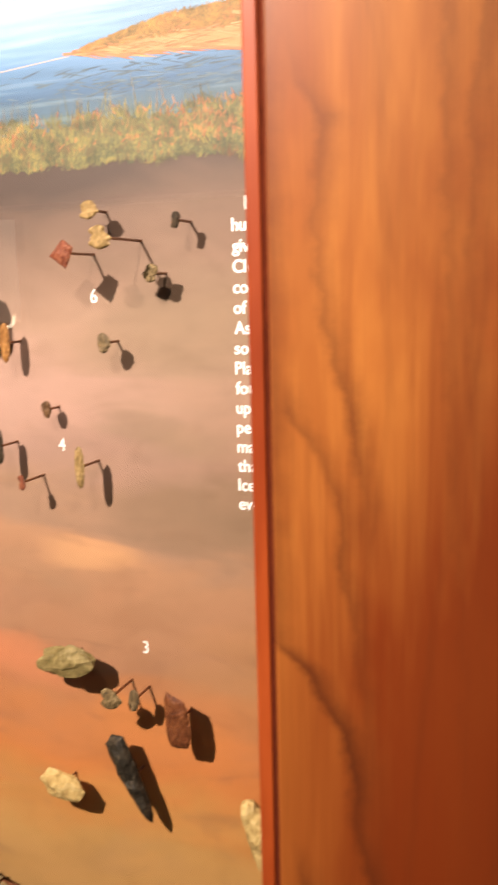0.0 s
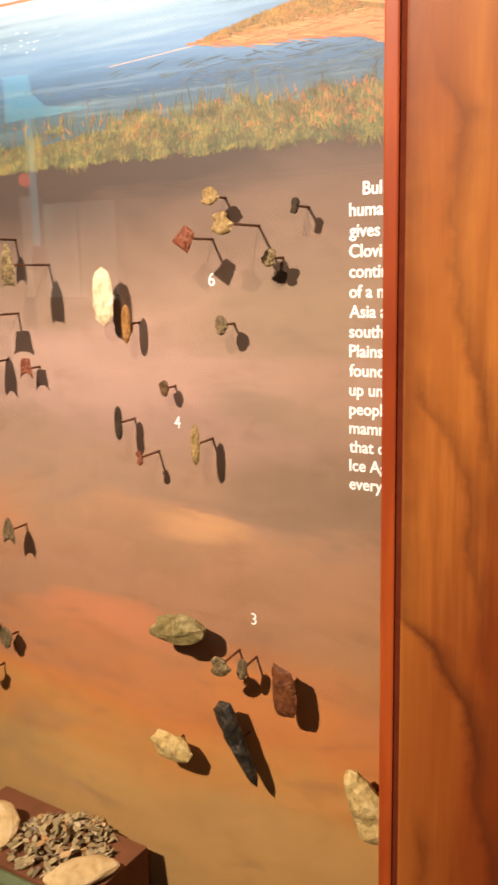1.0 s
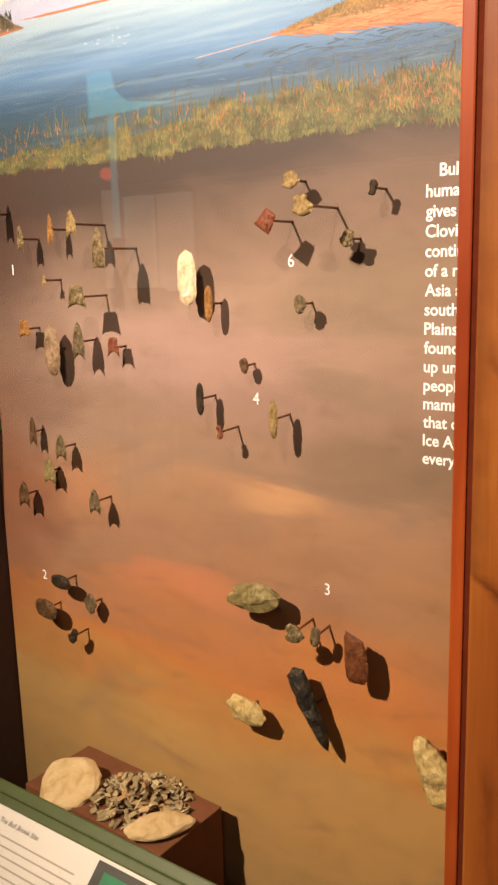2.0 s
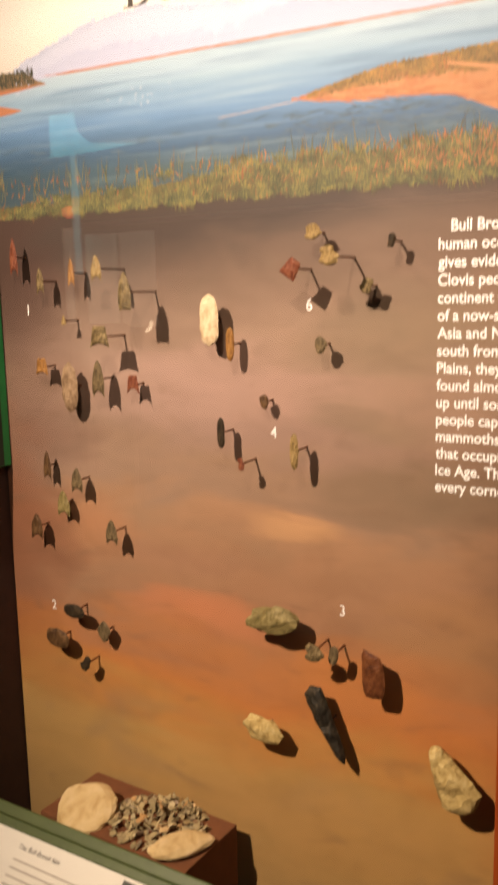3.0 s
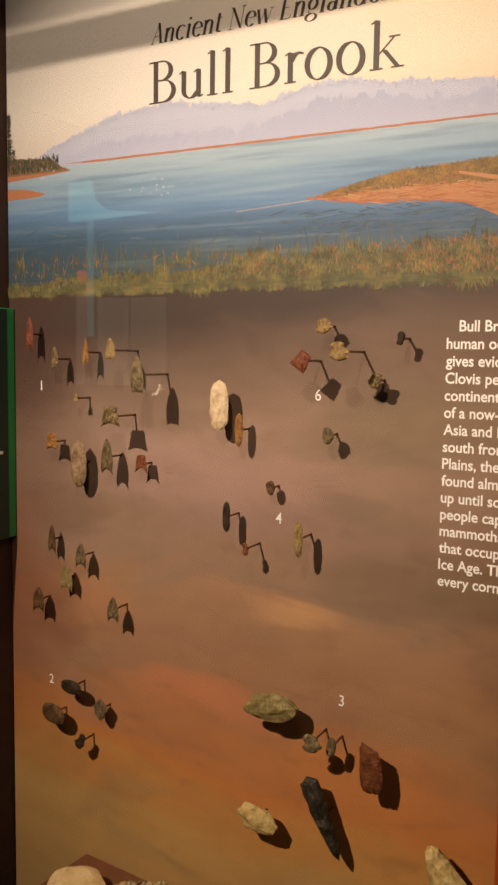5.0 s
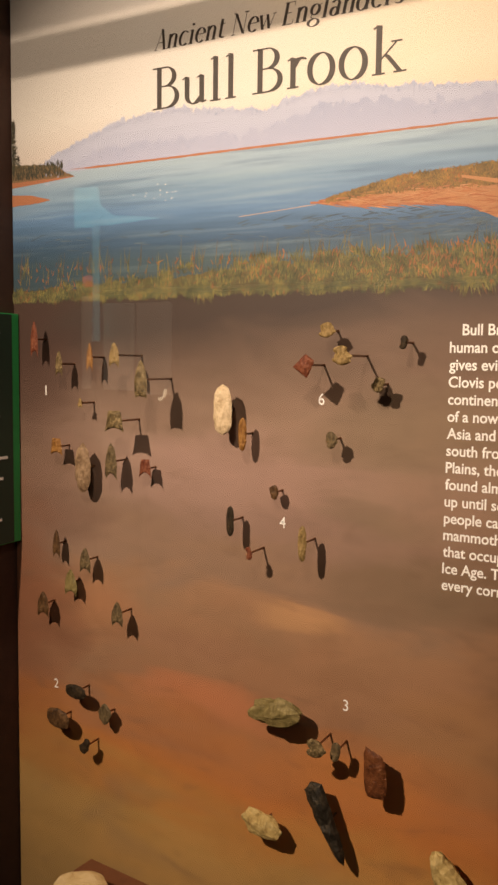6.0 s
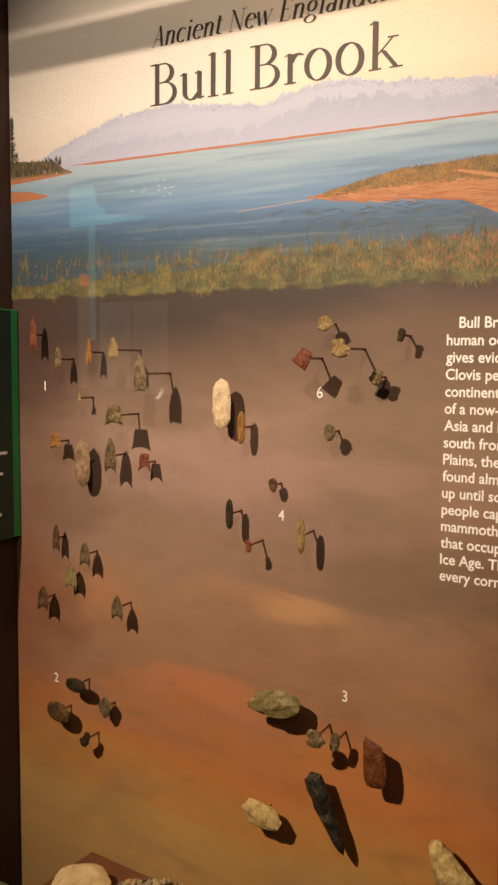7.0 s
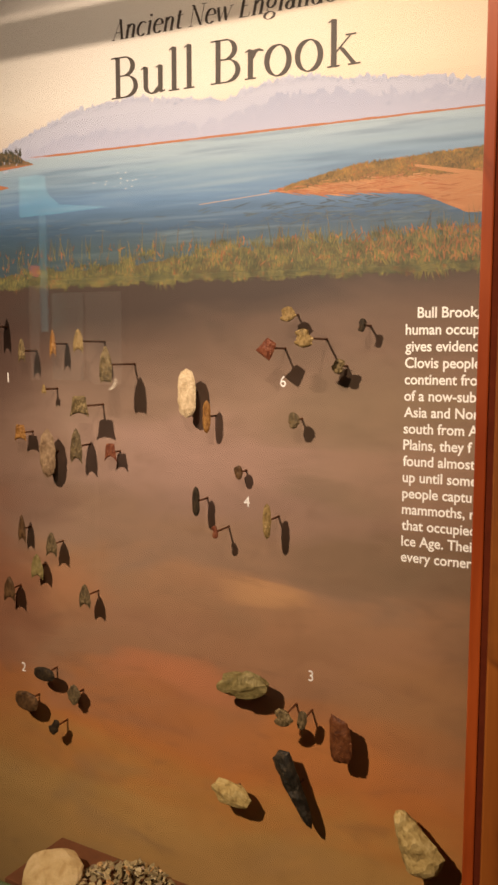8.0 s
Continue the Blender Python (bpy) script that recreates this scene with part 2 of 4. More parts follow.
    glow = n.ramp(n.math("ADD", n.math("MULTIPLY", x, 0.9), n.math("ADD", 0.3, n.math("MULTIPLY", wisp, 0.4))),
                  [(0.2, (0.70, 0.68, 0.63)), (0.75, (0.76, 0.635, 0.48))])
    haze = n.ramp(n.math("DIVIDE", n.math("SUBTRACT", z, 1.82), 0.2), [(0.1, (0.86, 0.80, 0.78)), (0.5, (1, 1, 1))])
    sky = n.mix(1.0, glow, haze, "MULTIPLY")
    up = n.mix(n.math("GREATER_THAN", z, 1.8235), lake, sky)
    lip = n.math("ADD", 1.574, n.math("MULTIPLY", n.math("SUBTRACT", n.noise(n.coords((1, 1, 1)), 14.0, 3), 0.5), 0.016))
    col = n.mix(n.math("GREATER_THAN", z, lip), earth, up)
    col = n.mix(0.05, col, n.ramp(dab, [(0.3, (0.25, 0.2, 0.17)), (0.7, (0.9, 0.8, 0.7))]), "OVERLAY")
    n.bump(dab, 0.03, 0.001)
    return n.done(col, 0.62)


def mat_strokes(name, stops, rough=0.65, tuft=0.8, drift=0.0):
    """Paint whose colour differs from stroke to stroke and, with drift, from patch to patch."""
    n = Nodes(name)
    geo = n.add("ShaderNodeNewGeometry")
    grain = n.noise(n.coords((1, 1, 1)), 90.0, 3)
    pick = geo.outputs["Random Per Island"]
    if drift:
        patches = n.ramp(n.noise(n.coords((1, 1, 1.3)), 17.0, 3, 0.6), [(0.3, (0, 0, 0)), (0.7, (1, 1, 1))])
        pick = n.math("ADD", n.math("MULTIPLY", pick, 1 - drift), n.math("MULTIPLY", patches, drift))
    col = n.ramp(pick, stops)
    col = n.mix(0.25, col, n.ramp(grain, [(0.3, (0.3, 0.3, 0.3)), (0.7, (0.75, 0.75, 0.75))]), "OVERLAY")
    tufts = n.noise(n.coords((1, 1, 1.6)), 26.0, 3, 0.6)
    col = n.mix(tuft, col, n.ramp(tufts, [(0.34, (0.45, 0.47, 0.5)), (0.5, (0.9, 0.9, 0.9)), (0.66, (1.35, 1.22, 1.0))]), "MULTIPLY")
    return n.done(col, rough)


def mat_haze(name, low, high, z0, z1):
    """Thin paint that fades upward, as hills do in a painted mist."""
    n = Nodes(name)
    tex = n.add("ShaderNodeTexCoord")
    xyz = n.add("ShaderNodeSeparateXYZ")
    n.put(xyz.inputs[0], tex.outputs["Object"])
    wisp = n.noise(n.coords((6, 1, 14)), 3.0, 5, 0.6, 0.8)
    k = n.math("DIVIDE", n.math("SUBTRACT", xyz.outputs[2], z0), z1 - z0)
    k = n.math("ADD", k, n.math("MULTIPLY", n.math("SUBTRACT", wisp, 0.5), 0.9))
    return n.done(n.ramp(k, [(0.0, low), (1.0, high)]), 0.65)


def mat_glass():
    """Clear thin pane: lets light straight through, mirrors more at a slant."""
    n = Nodes("case_glass")
    weight = n.add("ShaderNodeLayerWeight")
    weight.inputs["Blend"].default_value = 0.5
    slant = n.math("POWER", weight.outputs["Facing"], 5.0)
    amount = n.math("ADD", 0.038, n.math("MULTIPLY", slant, 0.96))
    clear, gloss, both = n.add("ShaderNodeBsdfTransparent"), n.add("ShaderNodeBsdfGlossy"), n.add("ShaderNodeMixShader")
    clear.inputs["Color"].default_value = (0.985, 0.99, 0.985, 1)
    gloss.inputs["Roughness"].default_value = 0.0
    n.put(both.inputs[0], amount)
    n.put(both.inputs[1], clear.outputs[0])
    n.put(both.inputs[2], gloss.outputs[0])
    n.put(n.tree.nodes["Material Output"].inputs["Surface"], both.outputs[0])
    n.tree.nodes.remove(n.bsdf)
    return n.mat


def mat_glow(name, color, strength):
    n = Nodes(name)
    n.bsdf.inputs["Emission Color"].default_value = (*color, 1)
    n.bsdf.inputs["Emission Strength"].default_value = strength
    return n.done(color, 0.4)


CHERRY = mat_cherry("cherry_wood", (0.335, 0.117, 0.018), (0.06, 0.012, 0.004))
# grain lines of the wide board, top to bottom
FIGURE = [
    ([(1.60, 0.455, 0.0), (1.542, 0.467, 0.5), (1.515, 0.488, 0.9), (1.427, 0.479, 0.6), (1.368, 0.487, 0.8), (1.28, 0.511, 1.0), (1.208, 0.518, 0.5), (1.16, 0.52, 0.0)], 0.010, 0.55),
    ([(2.2, 0.57, 0.4), (1.574, 0.575, 0.7), (1.451, 0.578, 0.6), (1.294, 0.584, 0.5), (1.0, 0.60, 0.2), (0.4, 0.62, 0.0)], 0.009, 0.45),
    ([(2.2, 0.61, 0.6), (1.571, 0.599, 0.7), (1.449, 0.595, 0.7), (1.338, 0.597, 0.5), (1.1, 0.61, 0.1), (0.4, 0.65, 0.3)], 0.008, 0.5),
    ([(1.10, 0.440, 0.6), (1.082, 0.466, 1.0), (1.056, 0.480, 0.9), (1.028, 0.501, 1.0), (0.994, 0.509, 1.0), (0.942, 0.509, 0.7), (0.902, 0.524, 0.8), (0.6, 0.56, 0.2)], 0.011, 0.85),
    ([(1.32, 0.458, 0.0), (1.295, 0.455, 0.8), (1.26, 0.482, 0.6), (1.208, 0.502, 0.8), (1.175, 0.496, 0.9), (1.133, 0.508, 0.6), (1.076, 0.514, 0.5), (0.98, 0.531, 0.3)], 0.009, 0.6),
    ([(0.92, 0.455, 0.0), (0.88, 0.464, 0.9), (0.84, 0.462, 0.6), (0.6, 0.48, 0.3)], 0.010, 0.6),
]
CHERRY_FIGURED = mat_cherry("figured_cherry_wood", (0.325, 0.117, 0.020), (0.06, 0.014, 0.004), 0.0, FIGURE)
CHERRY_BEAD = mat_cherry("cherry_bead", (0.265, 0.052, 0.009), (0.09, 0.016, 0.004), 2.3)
# shade of the narrow groove put into the wood colour
CHERRY_SHADE = mat_plain("groove_shade_cherry", (0.075, 0.014, 0.005), 0.85, 0, 120, 0.25)
CHERRY_SHADE.node_tree.nodes["Principled BSDF"].inputs["Specular IOR Level"].default_value = 0.04
CASE_SIDE = mat_plain("brown_fabric_lining", (0.055, 0.025, 0.016), 0.9, 0, 300, 0.25)
CREAM = mat_plain("cream_paint", (0.80, 0.71, 0.54), 0.7, 0, 40, 0.05)
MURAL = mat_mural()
WALL = mat_plain("gallery_wall_paint", (0.07, 0.06, 0.05), 0.8, 0, 30, 0.08)
CARPET = mat_plain("gallery_carpet", (0.06, 0.05, 0.045), 0.95, 0, 200, 0.3, 0.6)
CEILING = mat_plain("ceiling_paint", (0.05, 0.045, 0.04), 0.85, 0, 30, 0.06)
BLACK_METAL = mat_plain("black_metal", (0.02, 0.02, 0.02), 0.45, 0.6, 50)
BRASS = mat_plain("dark_brass", (0.26, 0.13, 0.06), 0.34, 0.9, 200, 0.2)
WHITE_PRINT = mat_plain("white_print", (0.90, 0.88, 0.84), 0.6, 0, 80, 0.05)
DARK_PRINT = mat_plain("dark_print", (0.045, 0.035, 0.028), 0.6, 0, 80, 0.2)
GREEN_FRAME = mat_plain("green_paint", (0.072, 0.098, 0.024), 0.5, 0, 60, 0.2)
# one card green in two copies: bright where lit, dark where shaded
GREEN_LIT = mat_plain("lit_card_green", (0.02, 0.34, 0.09), 0.5, 0, 60, 0.15)
GREEN_SHADED = mat_plain("shaded_card_green", (0.012, 0.035, 0.022), 0.5, 0, 60, 0.2)
PAPER = mat_plain("label_paper", (0.80, 0.76, 0.66), 0.7, 0, 60, 0.04)
GREY_PRINT = mat_plain("grey_print", (0.42, 0.37, 0.30), 0.7, 0, 60, 0.1)
PLINTH = mat_plain("red_brown_fabric", (0.165, 0.060, 0.020), 0.9, 0, 260, 0.22, 0.4)
GLASS = mat_glass()


# ---- building helpers ----
def mesh_from(name, bm, material, smooth=False):
    me = bpy.data.meshes.new(name)
    bm.normal_update()
    bm.to_mesh(me)
    bm.free()
    me.materials.append(material)
    if smooth:
        for p in me.polygons:
            p.use_smooth = True
    return me


def part(name, bm, material, parent=None, label="", smooth=False):
    ob = new(name, mesh_from(name, bm, material, smooth))
    if parent is not None:
        ob.parent = parent
    return tagged(ob, label)


def thing(name, label, category, group="", kind="", at=(0, 0, 0)):
    ob = new(name)
    ob.location = at
    ob.empty_display_size = 0.05
    return tagged(ob, label, category, group, kind)


def box(x0, x1, y0, y1, z0, z1, bevel=0.0, bm=None):
    own = bmesh.new()
    bmesh.ops.create_cube(own, size=1)
    for v in own.verts:
        v.co = Vector((x0 + (v.co.x + 0.5) * (x1 - x0), y0 + (v.co.y + 0.5) * (y1 - y0), z0 + (v.co.z + 0.5) * (z1 - z0)))
    if bevel:
        bmesh.ops.bevel(own, geom=own.edges[:], offset=bevel, segments=2, affect="EDGES", profile=0.6)
    if bm is None:
        return own
    tmp = bpy.data.meshes.new("tmp")
    own.to_mesh(tmp)
    own.free()
    bm.from_mesh(tmp)
    bpy.data.meshes.remove(tmp)
    return bm


def rod(points, radius, sides=8, bm=None):
    """A round bar along a line of points."""
    bm = bm or bmesh.new()
    pts = [Vector(p) for p in points]
    rings = []
    for i, p in enumerate(pts):
        d = (pts[min(i + 1, len(pts) - 1)] - pts[max(i - 1, 0)]).normalized()
        side = d.cross(Vector((0.13, 0.2, 1))).normalized()
        up = d.cross(side)
        rings.append([bm.verts.new(p + radius * (math.cos(a) * side + math.sin(a) * up))
                      for a in (2 * math.pi * k / sides for k in range(sides))])
    for a, b in zip(rings, rings[1:]):
        for k in range(sides):
            bm.faces.new((a[k], a[(k + 1) % sides], b[(k + 1) % sides], b[k]))
    bm.faces.new(rings[0][::-1])
    bm.faces.new(rings[-1])
    bmesh.ops.recalc_face_normals(bm, faces=bm.faces[:])
    return bm


def disc_can(radius, depth, sides=24):
    """A round can, open at one end, along -z."""
    bm = bmesh.new()
    prof = [(0.0, depth), (radius * 0.7, depth), (radius, depth * 0.8), (radius, 0.0), (radius * 0.92, 0.0), (radius * 0.9, depth * 0.7), (0.0, depth * 0.7)]
    rings = [[bm.verts.new((r * math.cos(a), r * math.sin(a), z)) for a in (2 * math.pi * k / sides for k in range(sides))] for r, z in prof if r > 0]
    for a, b in zip(rings, rings[1:]):
        for k in range(sides):
            bm.faces.new((a[k], a[(k + 1) % sides], b[(k + 1) % sides], b[k]))
    bm.faces.new(rings[0])
    bm.faces.new(rings[-1][::-1])
    bmesh.ops.recalc_face_normals(bm, faces=bm.faces[:])
    return bm


def lettering(name, words, material, x, z, cap, parent, y=-0.0004, width=0.0, slant=0.0, label="", bold=0.0, turn=None, squeeze=1.0):
    """A line of flat printed letters; x, z is the start of its baseline."""
    def glyphs(s):
        cu = bpy.data.curves.new("tmp", "FONT")
        cu.body, cu.size, cu.shear, cu.offset, cu.resolution_u = s, 1.0, slant, bold, 4
        ob = bpy.data.objects.new("tmp", cu)
        scene.collection.objects.link(ob)
        bpy.context.view_layer.update()
        me = bpy.data.meshes.new_from_object(ob.evaluated_get(bpy.context.evaluated_depsgraph_get()))
        bpy.data.objects.remove(ob)
        bpy.data.curves.remove(cu)
        return me
    ref = glyphs("B")
    k = cap / max(v.co.y for v in ref.vertices)
    bpy.data.meshes.remove(ref)
    me = glyphs(words)
    x0, x1 = min(v.co.x for v in me.vertices), max(v.co.x for v in me.vertices)
    kx = width / (x1 - x0) if width else k * squeeze
    for v in me.vertices:
        v.co = Vector(((v.co.x - x0) * kx, 0, v.co.y * k))
        if turn is not None:
            v.co = turn @ v.co
        else:
            v.co += Vector((x, y, z))
    me.name = name
    me.materials.clear()
    me.materials.append(material)
    ob = new(name, me)
    ob.parent = parent
    return tagged(ob, label)


def curve_at(points):
    """A smooth line through a few (x, height) points."""
    xs, ys = [p[0] for p in points], [p[1] for p in points]
    return lambda x: float(np.interp(x, xs, ys))


def strip(x0, x1, top, bottom, y, n=160):
    """A flat layer of paint between two lines."""
    bm = bmesh.new()
    last = None
    for i in range(n + 1):
        x = x0 + (x1 - x0) * i / n
        a, b = bottom(x), top(x)
        pair = (bm.verts.new((x, y * 0.2, min(a, b - 1e-5))), bm.verts.new((x, y * 0.2, b)))
        if last:
            bm.faces.new((last[0], pair[0], pair[1], last[1]))
        last = pair
    return bm


def wob(x, size, scale, seed):
    return size * noise.noise((x * scale, seed, 0.0)) + 0.5 * size * noise.noise((x * scale * 3.1, seed + 5, 0.0))


def strokes(count, place, y, seed):
    """Many short brush strokes; place(rng) gives x, z, length, width and lean."""
    rng = random.Random(seed)
    verts, faces = [], []
    for i in range(count):
        x, z, length, width, lean = place(rng)
        d = Vector((math.sin(lean), 0, math.cos(lean)))
        s = Vector((d.z, 0, -d.x))
        yy = y * 0.2 - 0.00012 * rng.random()
        p = Vector((x, yy, z))
        bend = s * length * rng.uniform(-0.15, 0.15)
        pts = [p - s * width * 0.5, p + s * width * 0.5, p + d * length * 0.55 + bend + s * width * 0.4,
               p + d * length + bend * 1.8, p + d * length * 0.55 + bend - s * width * 0.4]
        k = len(verts)
        verts += [tuple(q) for q in pts]
        faces.append((k, k + 1, k + 2, k + 3, k + 4))
    me = bpy.data.meshes.new("strokes")
    me.from_pydata(verts, [], faces)
    return me


def stroke_part(name, me, material, parent, label=""):
    me.name = name
    me.materials.append(material)
    ob = new(name, me)
    ob.parent = parent
    ob["kind"] = "stuff"
    return tagged(ob, label)


# ---- the gallery round the case ----
def structure(name, bm, material, label, category):
    return tagged(part(name, bm, material), label, category, kind="structure")


structure("floor", box(-3.4, 3.4, -4.4, 0.3, -0.1, 0.0), CARPET, "dark carpeted gallery floor", "floor")
structure("ceiling", box(-3.4, 3.4, -4.4, 0.3, 2.95, 3.05), CEILING, "dark painted gallery ceiling", "ceiling")
structure("wall_east", box(3.2, 3.4, -4.2, 0.1, 0.0, 2.95), WALL, "plain gallery side wall", "wall")
structure("wall_west", box(-3.4, -3.2, -4.2, 0.1, 0.0, 2.95), WALL, "plain gallery side wall", "wall")
structure("wall_south", box(-3.4, 3.4, -4.4, -4.2, 0.0, 2.95), WALL, "plain gallery wall facing the case", "wall")
structure("wall_north", box(-3.4, 3.4, 0.1, 0.3, 0.0, 2.95), CREAM, "cream wall behind the display case", "wall")
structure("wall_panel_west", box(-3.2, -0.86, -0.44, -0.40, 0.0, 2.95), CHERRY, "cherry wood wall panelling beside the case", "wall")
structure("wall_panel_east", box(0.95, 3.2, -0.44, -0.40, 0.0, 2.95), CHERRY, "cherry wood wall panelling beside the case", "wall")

# ---- the display case ----
case = thing("display_case", "built-in cherry wood display case with glass front", "display case")
part("side_panel", box(-0.745, -0.715, -0.40, 0.09, 0.10, 2.60), CASE_SIDE, case, "dark brown lined side")
part("side_panel", box(0.455, 0.485, -0.40, 0.09, 0.10, 2.60), CASE_SIDE, case, "dark brown lined side")
part("back_panel", box(-0.715, 0.455, 0.03, 0.09, 0.12, 2.60), CREAM, case, "cream painted back")
part("base_panel", box(-0.715, 0.455, -0.40, 0.03, 0.08, 0.12), CASE_SIDE, case, "dark brown case floor")
part("top_panel", box(-0.745, 0.485, -0.40, 0.09, 2.60, 2.64), CASE_SIDE, case, "dark brown lined case top")
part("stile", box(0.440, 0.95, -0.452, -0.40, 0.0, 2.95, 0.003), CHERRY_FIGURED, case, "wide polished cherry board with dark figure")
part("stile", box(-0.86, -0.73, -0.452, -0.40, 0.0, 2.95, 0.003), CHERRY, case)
part("glazing_bead", box(0.417, 0.4305, -0.438, -0.415, 0.28, 2.60, 0.002), CHERRY_BEAD, case, "thin red-brown cherry bead")
part("glazing_bead", box(-0.73, -0.716, -0.438, -0.415, 0.28, 2.60, 0.002), CHERRY_BEAD, case)
part("groove_strip", box(0.4305, 0.440, -0.436, -0.40, 0.28, 2.60), CHERRY_SHADE, case, "groove strip coloured dark for its shade")
part("rail", box(-0.73, 0.437, -0.452, -0.40, 0.0, 0.28, 0.003), CHERRY, case)
part("transom", box(-0.716, 0.417, -0.446, -0.412, 2.155, 2.206, 0.003), CHERRY_BEAD, case)
pane = part("pane", box(-0.716, 0.417, -0.423, -0.417, 0.28, 2.155), GLASS, case, "clear case glass")

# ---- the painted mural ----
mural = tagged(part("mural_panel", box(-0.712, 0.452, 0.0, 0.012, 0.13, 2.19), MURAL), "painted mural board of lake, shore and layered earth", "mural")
HILLS = mat_haze("lavender_hills", (0.415, 0.45, 0.585), (0.45, 0.485, 0.61), 1.83, 1.915)
HILLS_NEAR = mat_haze("mauve_hills", (0.40, 0.425, 0.565), (0.345, 0.385, 0.535), 1.825, 1.885)
ORANGE = mat_haze("orange_shore_paint", (0.31, 0.105, 0.052), (0.38, 0.155, 0.075), 1.66, 1.75)
SAND = mat_haze("peach_sand_paint", (0.36, 0.145, 0.058), (0.43, 0.205, 0.085), 1.64, 1.74)
far_top = curve_at([(-0.66, 1.828), (-0.589, 1.862), (-0.531, 1.879), (-0.435, 1.905), (-0.307, 1.915), (-0.22, 1.90), (-0.12, 1.888),
                    (-0.035, 1.907), (0.046, 1.908), (0.12, 1.894), (0.179, 1.89), (0.259, 1.88), (0.30, 1.868), (0.36, 1.868), (0.45, 1.86)])
near_top = curve_at([(-0.60, 1.824), (-0.50, 1.85), (-0.42, 1.862), (-0.28, 1.856), (-0.16, 1.852), (-0.02, 1.878), (0.08, 1.876), (0.22, 1.862), (0.45, 1.85)])
part("far_hills", strip(-0.66, 0.45, lambda x: far_top(x) + wob(x, 0.007, 60, 1.3) + wob(x, 0.007, 230, 2.3), lambda x: 1.822, -0.0006, 900), HILLS, mural, "pale lavender wooded hills")
part("near_hills", strip(-0.60, 0.45, lambda x: near_top(x) + wob(x, 0.012, 45, 7.7) + wob(x, 0.009, 200, 3.7), lambda x: 1.822, -0.0010, 900), HILLS_NEAR, mural, "mauve wooded hills")
part("far_shore", strip(-0.555, 0.45, lambda x: 1.8262 + wob(x, 0.0012, 30, 2.0) - max(0.0, x + 0.1) * 0.002, lambda x: 1.8222 + wob(x, 0.0008, 25, 4.0) + max(0, -0.5 - x) * 0.06, -0.0014, 300), ORANGE, mural, "thin orange far shoreline")

# western headland with a dark conifer
LAND = mat_haze("brown_land_paint", (0.20, 0.11, 0.05), (0.16, 0.12, 0.06), 1.80, 1.84)
part("headland", strip(-0.712, -0.548, lambda x: curve_at([(-0.712, 1.848), (-0.64, 1.842), (-0.596, 1.838), (-0.57, 1.822), (-0.548, 1.813)])(x) + wob(x, 0.003, 90, 3.0),
                       lambda x: curve_at([(-0.712, 1.803), (-0.62, 1.808), (-0.548, 1.812)])(x), -0.0016, 120), LAND, mural, "brown scrub headland")
part("beach", strip(-0.712, -0.546, lambda x: 1.812 + wob(x, 0.001, 60, 9.0), lambda x: curve_at([(-0.712, 1.801), (-0.62, 1.806), (-0.546, 1.811)])(x), -0.0020, 100), ORANGE, mural, "orange beach")
part("beach", strip(-0.712, -0.610, lambda x: curve_at([(-0.712, 1.787), (-0.66, 1.783), (-0.61, 1.771)])(x), lambda x: curve_at([(-0.712, 1.764), (-0.64, 1.766), (-0.61, 1.770)])(x) + wob(x, 0.001, 70, 6.0), -0.0020, 80), ORANGE, mural, "orange beach")

# eastern sand spit with scrub and a pale track
spit_top = curve_at([(-0.03, 1.7205), (0.03, 1.7265), (0.10, 1.731), (0.19, 1.732), (0.30, 1.728), (0.45, 1.72)])
spit_low = curve_at([(-0.03, 1.7195), (0.02, 1.716), (0.072, 1.707), (0.13, 1.706), (0.19, 1.702), (0.24, 1.695), (0.275, 1.680), (0.31, 1.664), (0.45, 1.650)])
part("sand_spit", strip(-0.03, 0.45, spit_top, lambda x: spit_low(x) + wob(x, 0.0015, 40, 5.0), -0.0014, 260), SAND, mural, "peach sand spit")
part("spit_edge", strip(-0.03, 0.262, lambda x: spit_low(x) + 0.0035 + wob(x, 0.0015, 40, 5.5), lambda x: spit_low(x) - 0.0005 + wob(x, 0.001, 50, 8.0), -0.0019, 220), ORANGE, mural, "red-orange waterline")
part("sand_bar", strip(-0.17, -0.02, lambda x: 1.7075 + (x + 0.17) * 0.07 + wob(x, 0.001, 60, 1.0), lambda x: 1.7062 + (x + 0.17) * 0.07, -0.0016, 80), mat_haze("pale_bar_paint", (0.36, 0.30, 0.28), (0.44, 0.34, 0.30), 1.70, 1.72), mural, "thin pink sand bar")
part("track", strip(0.228, 0.45, lambda x: 1.744 - (x - 0.228) * 0.19, lambda x: 1.740 - (x - 0.228) * 0.24, -0.0030, 60), SAND, mural, "pale sandy track")

GRASS = mat_strokes("grass_paint", [(0.0, (0.035, 0.045, 0.022)), (0.22, (0.060, 0.070, 0.030)), (0.40, (0.105, 0.105, 0.040)), (0.54, (0.19, 0.165, 0.045)), (0.64, (0.075, 0.085, 0.040)), (0.76, (0.15, 0.125, 0.045)), (0.86, (0.20, 0.085, 0.030)), (0.94, (0.21, 0.055, 0.025)), (1.0, (0.085, 0.105, 0.065))], drift=0.4, tuft=0.9)
SCRUB = mat_strokes("scrub_paint", [(0.0, (0.085, 0.065, 0.022)), (0.3, (0.17, 0.11, 0.032)), (0.55, (0.30, 0.165, 0.04)), (0.7, (0.14, 0.10, 0.03)), (0.88, (0.38, 0.13, 0.035)), (1.0, (0.20, 0.16, 0.05))], drift=0.4)
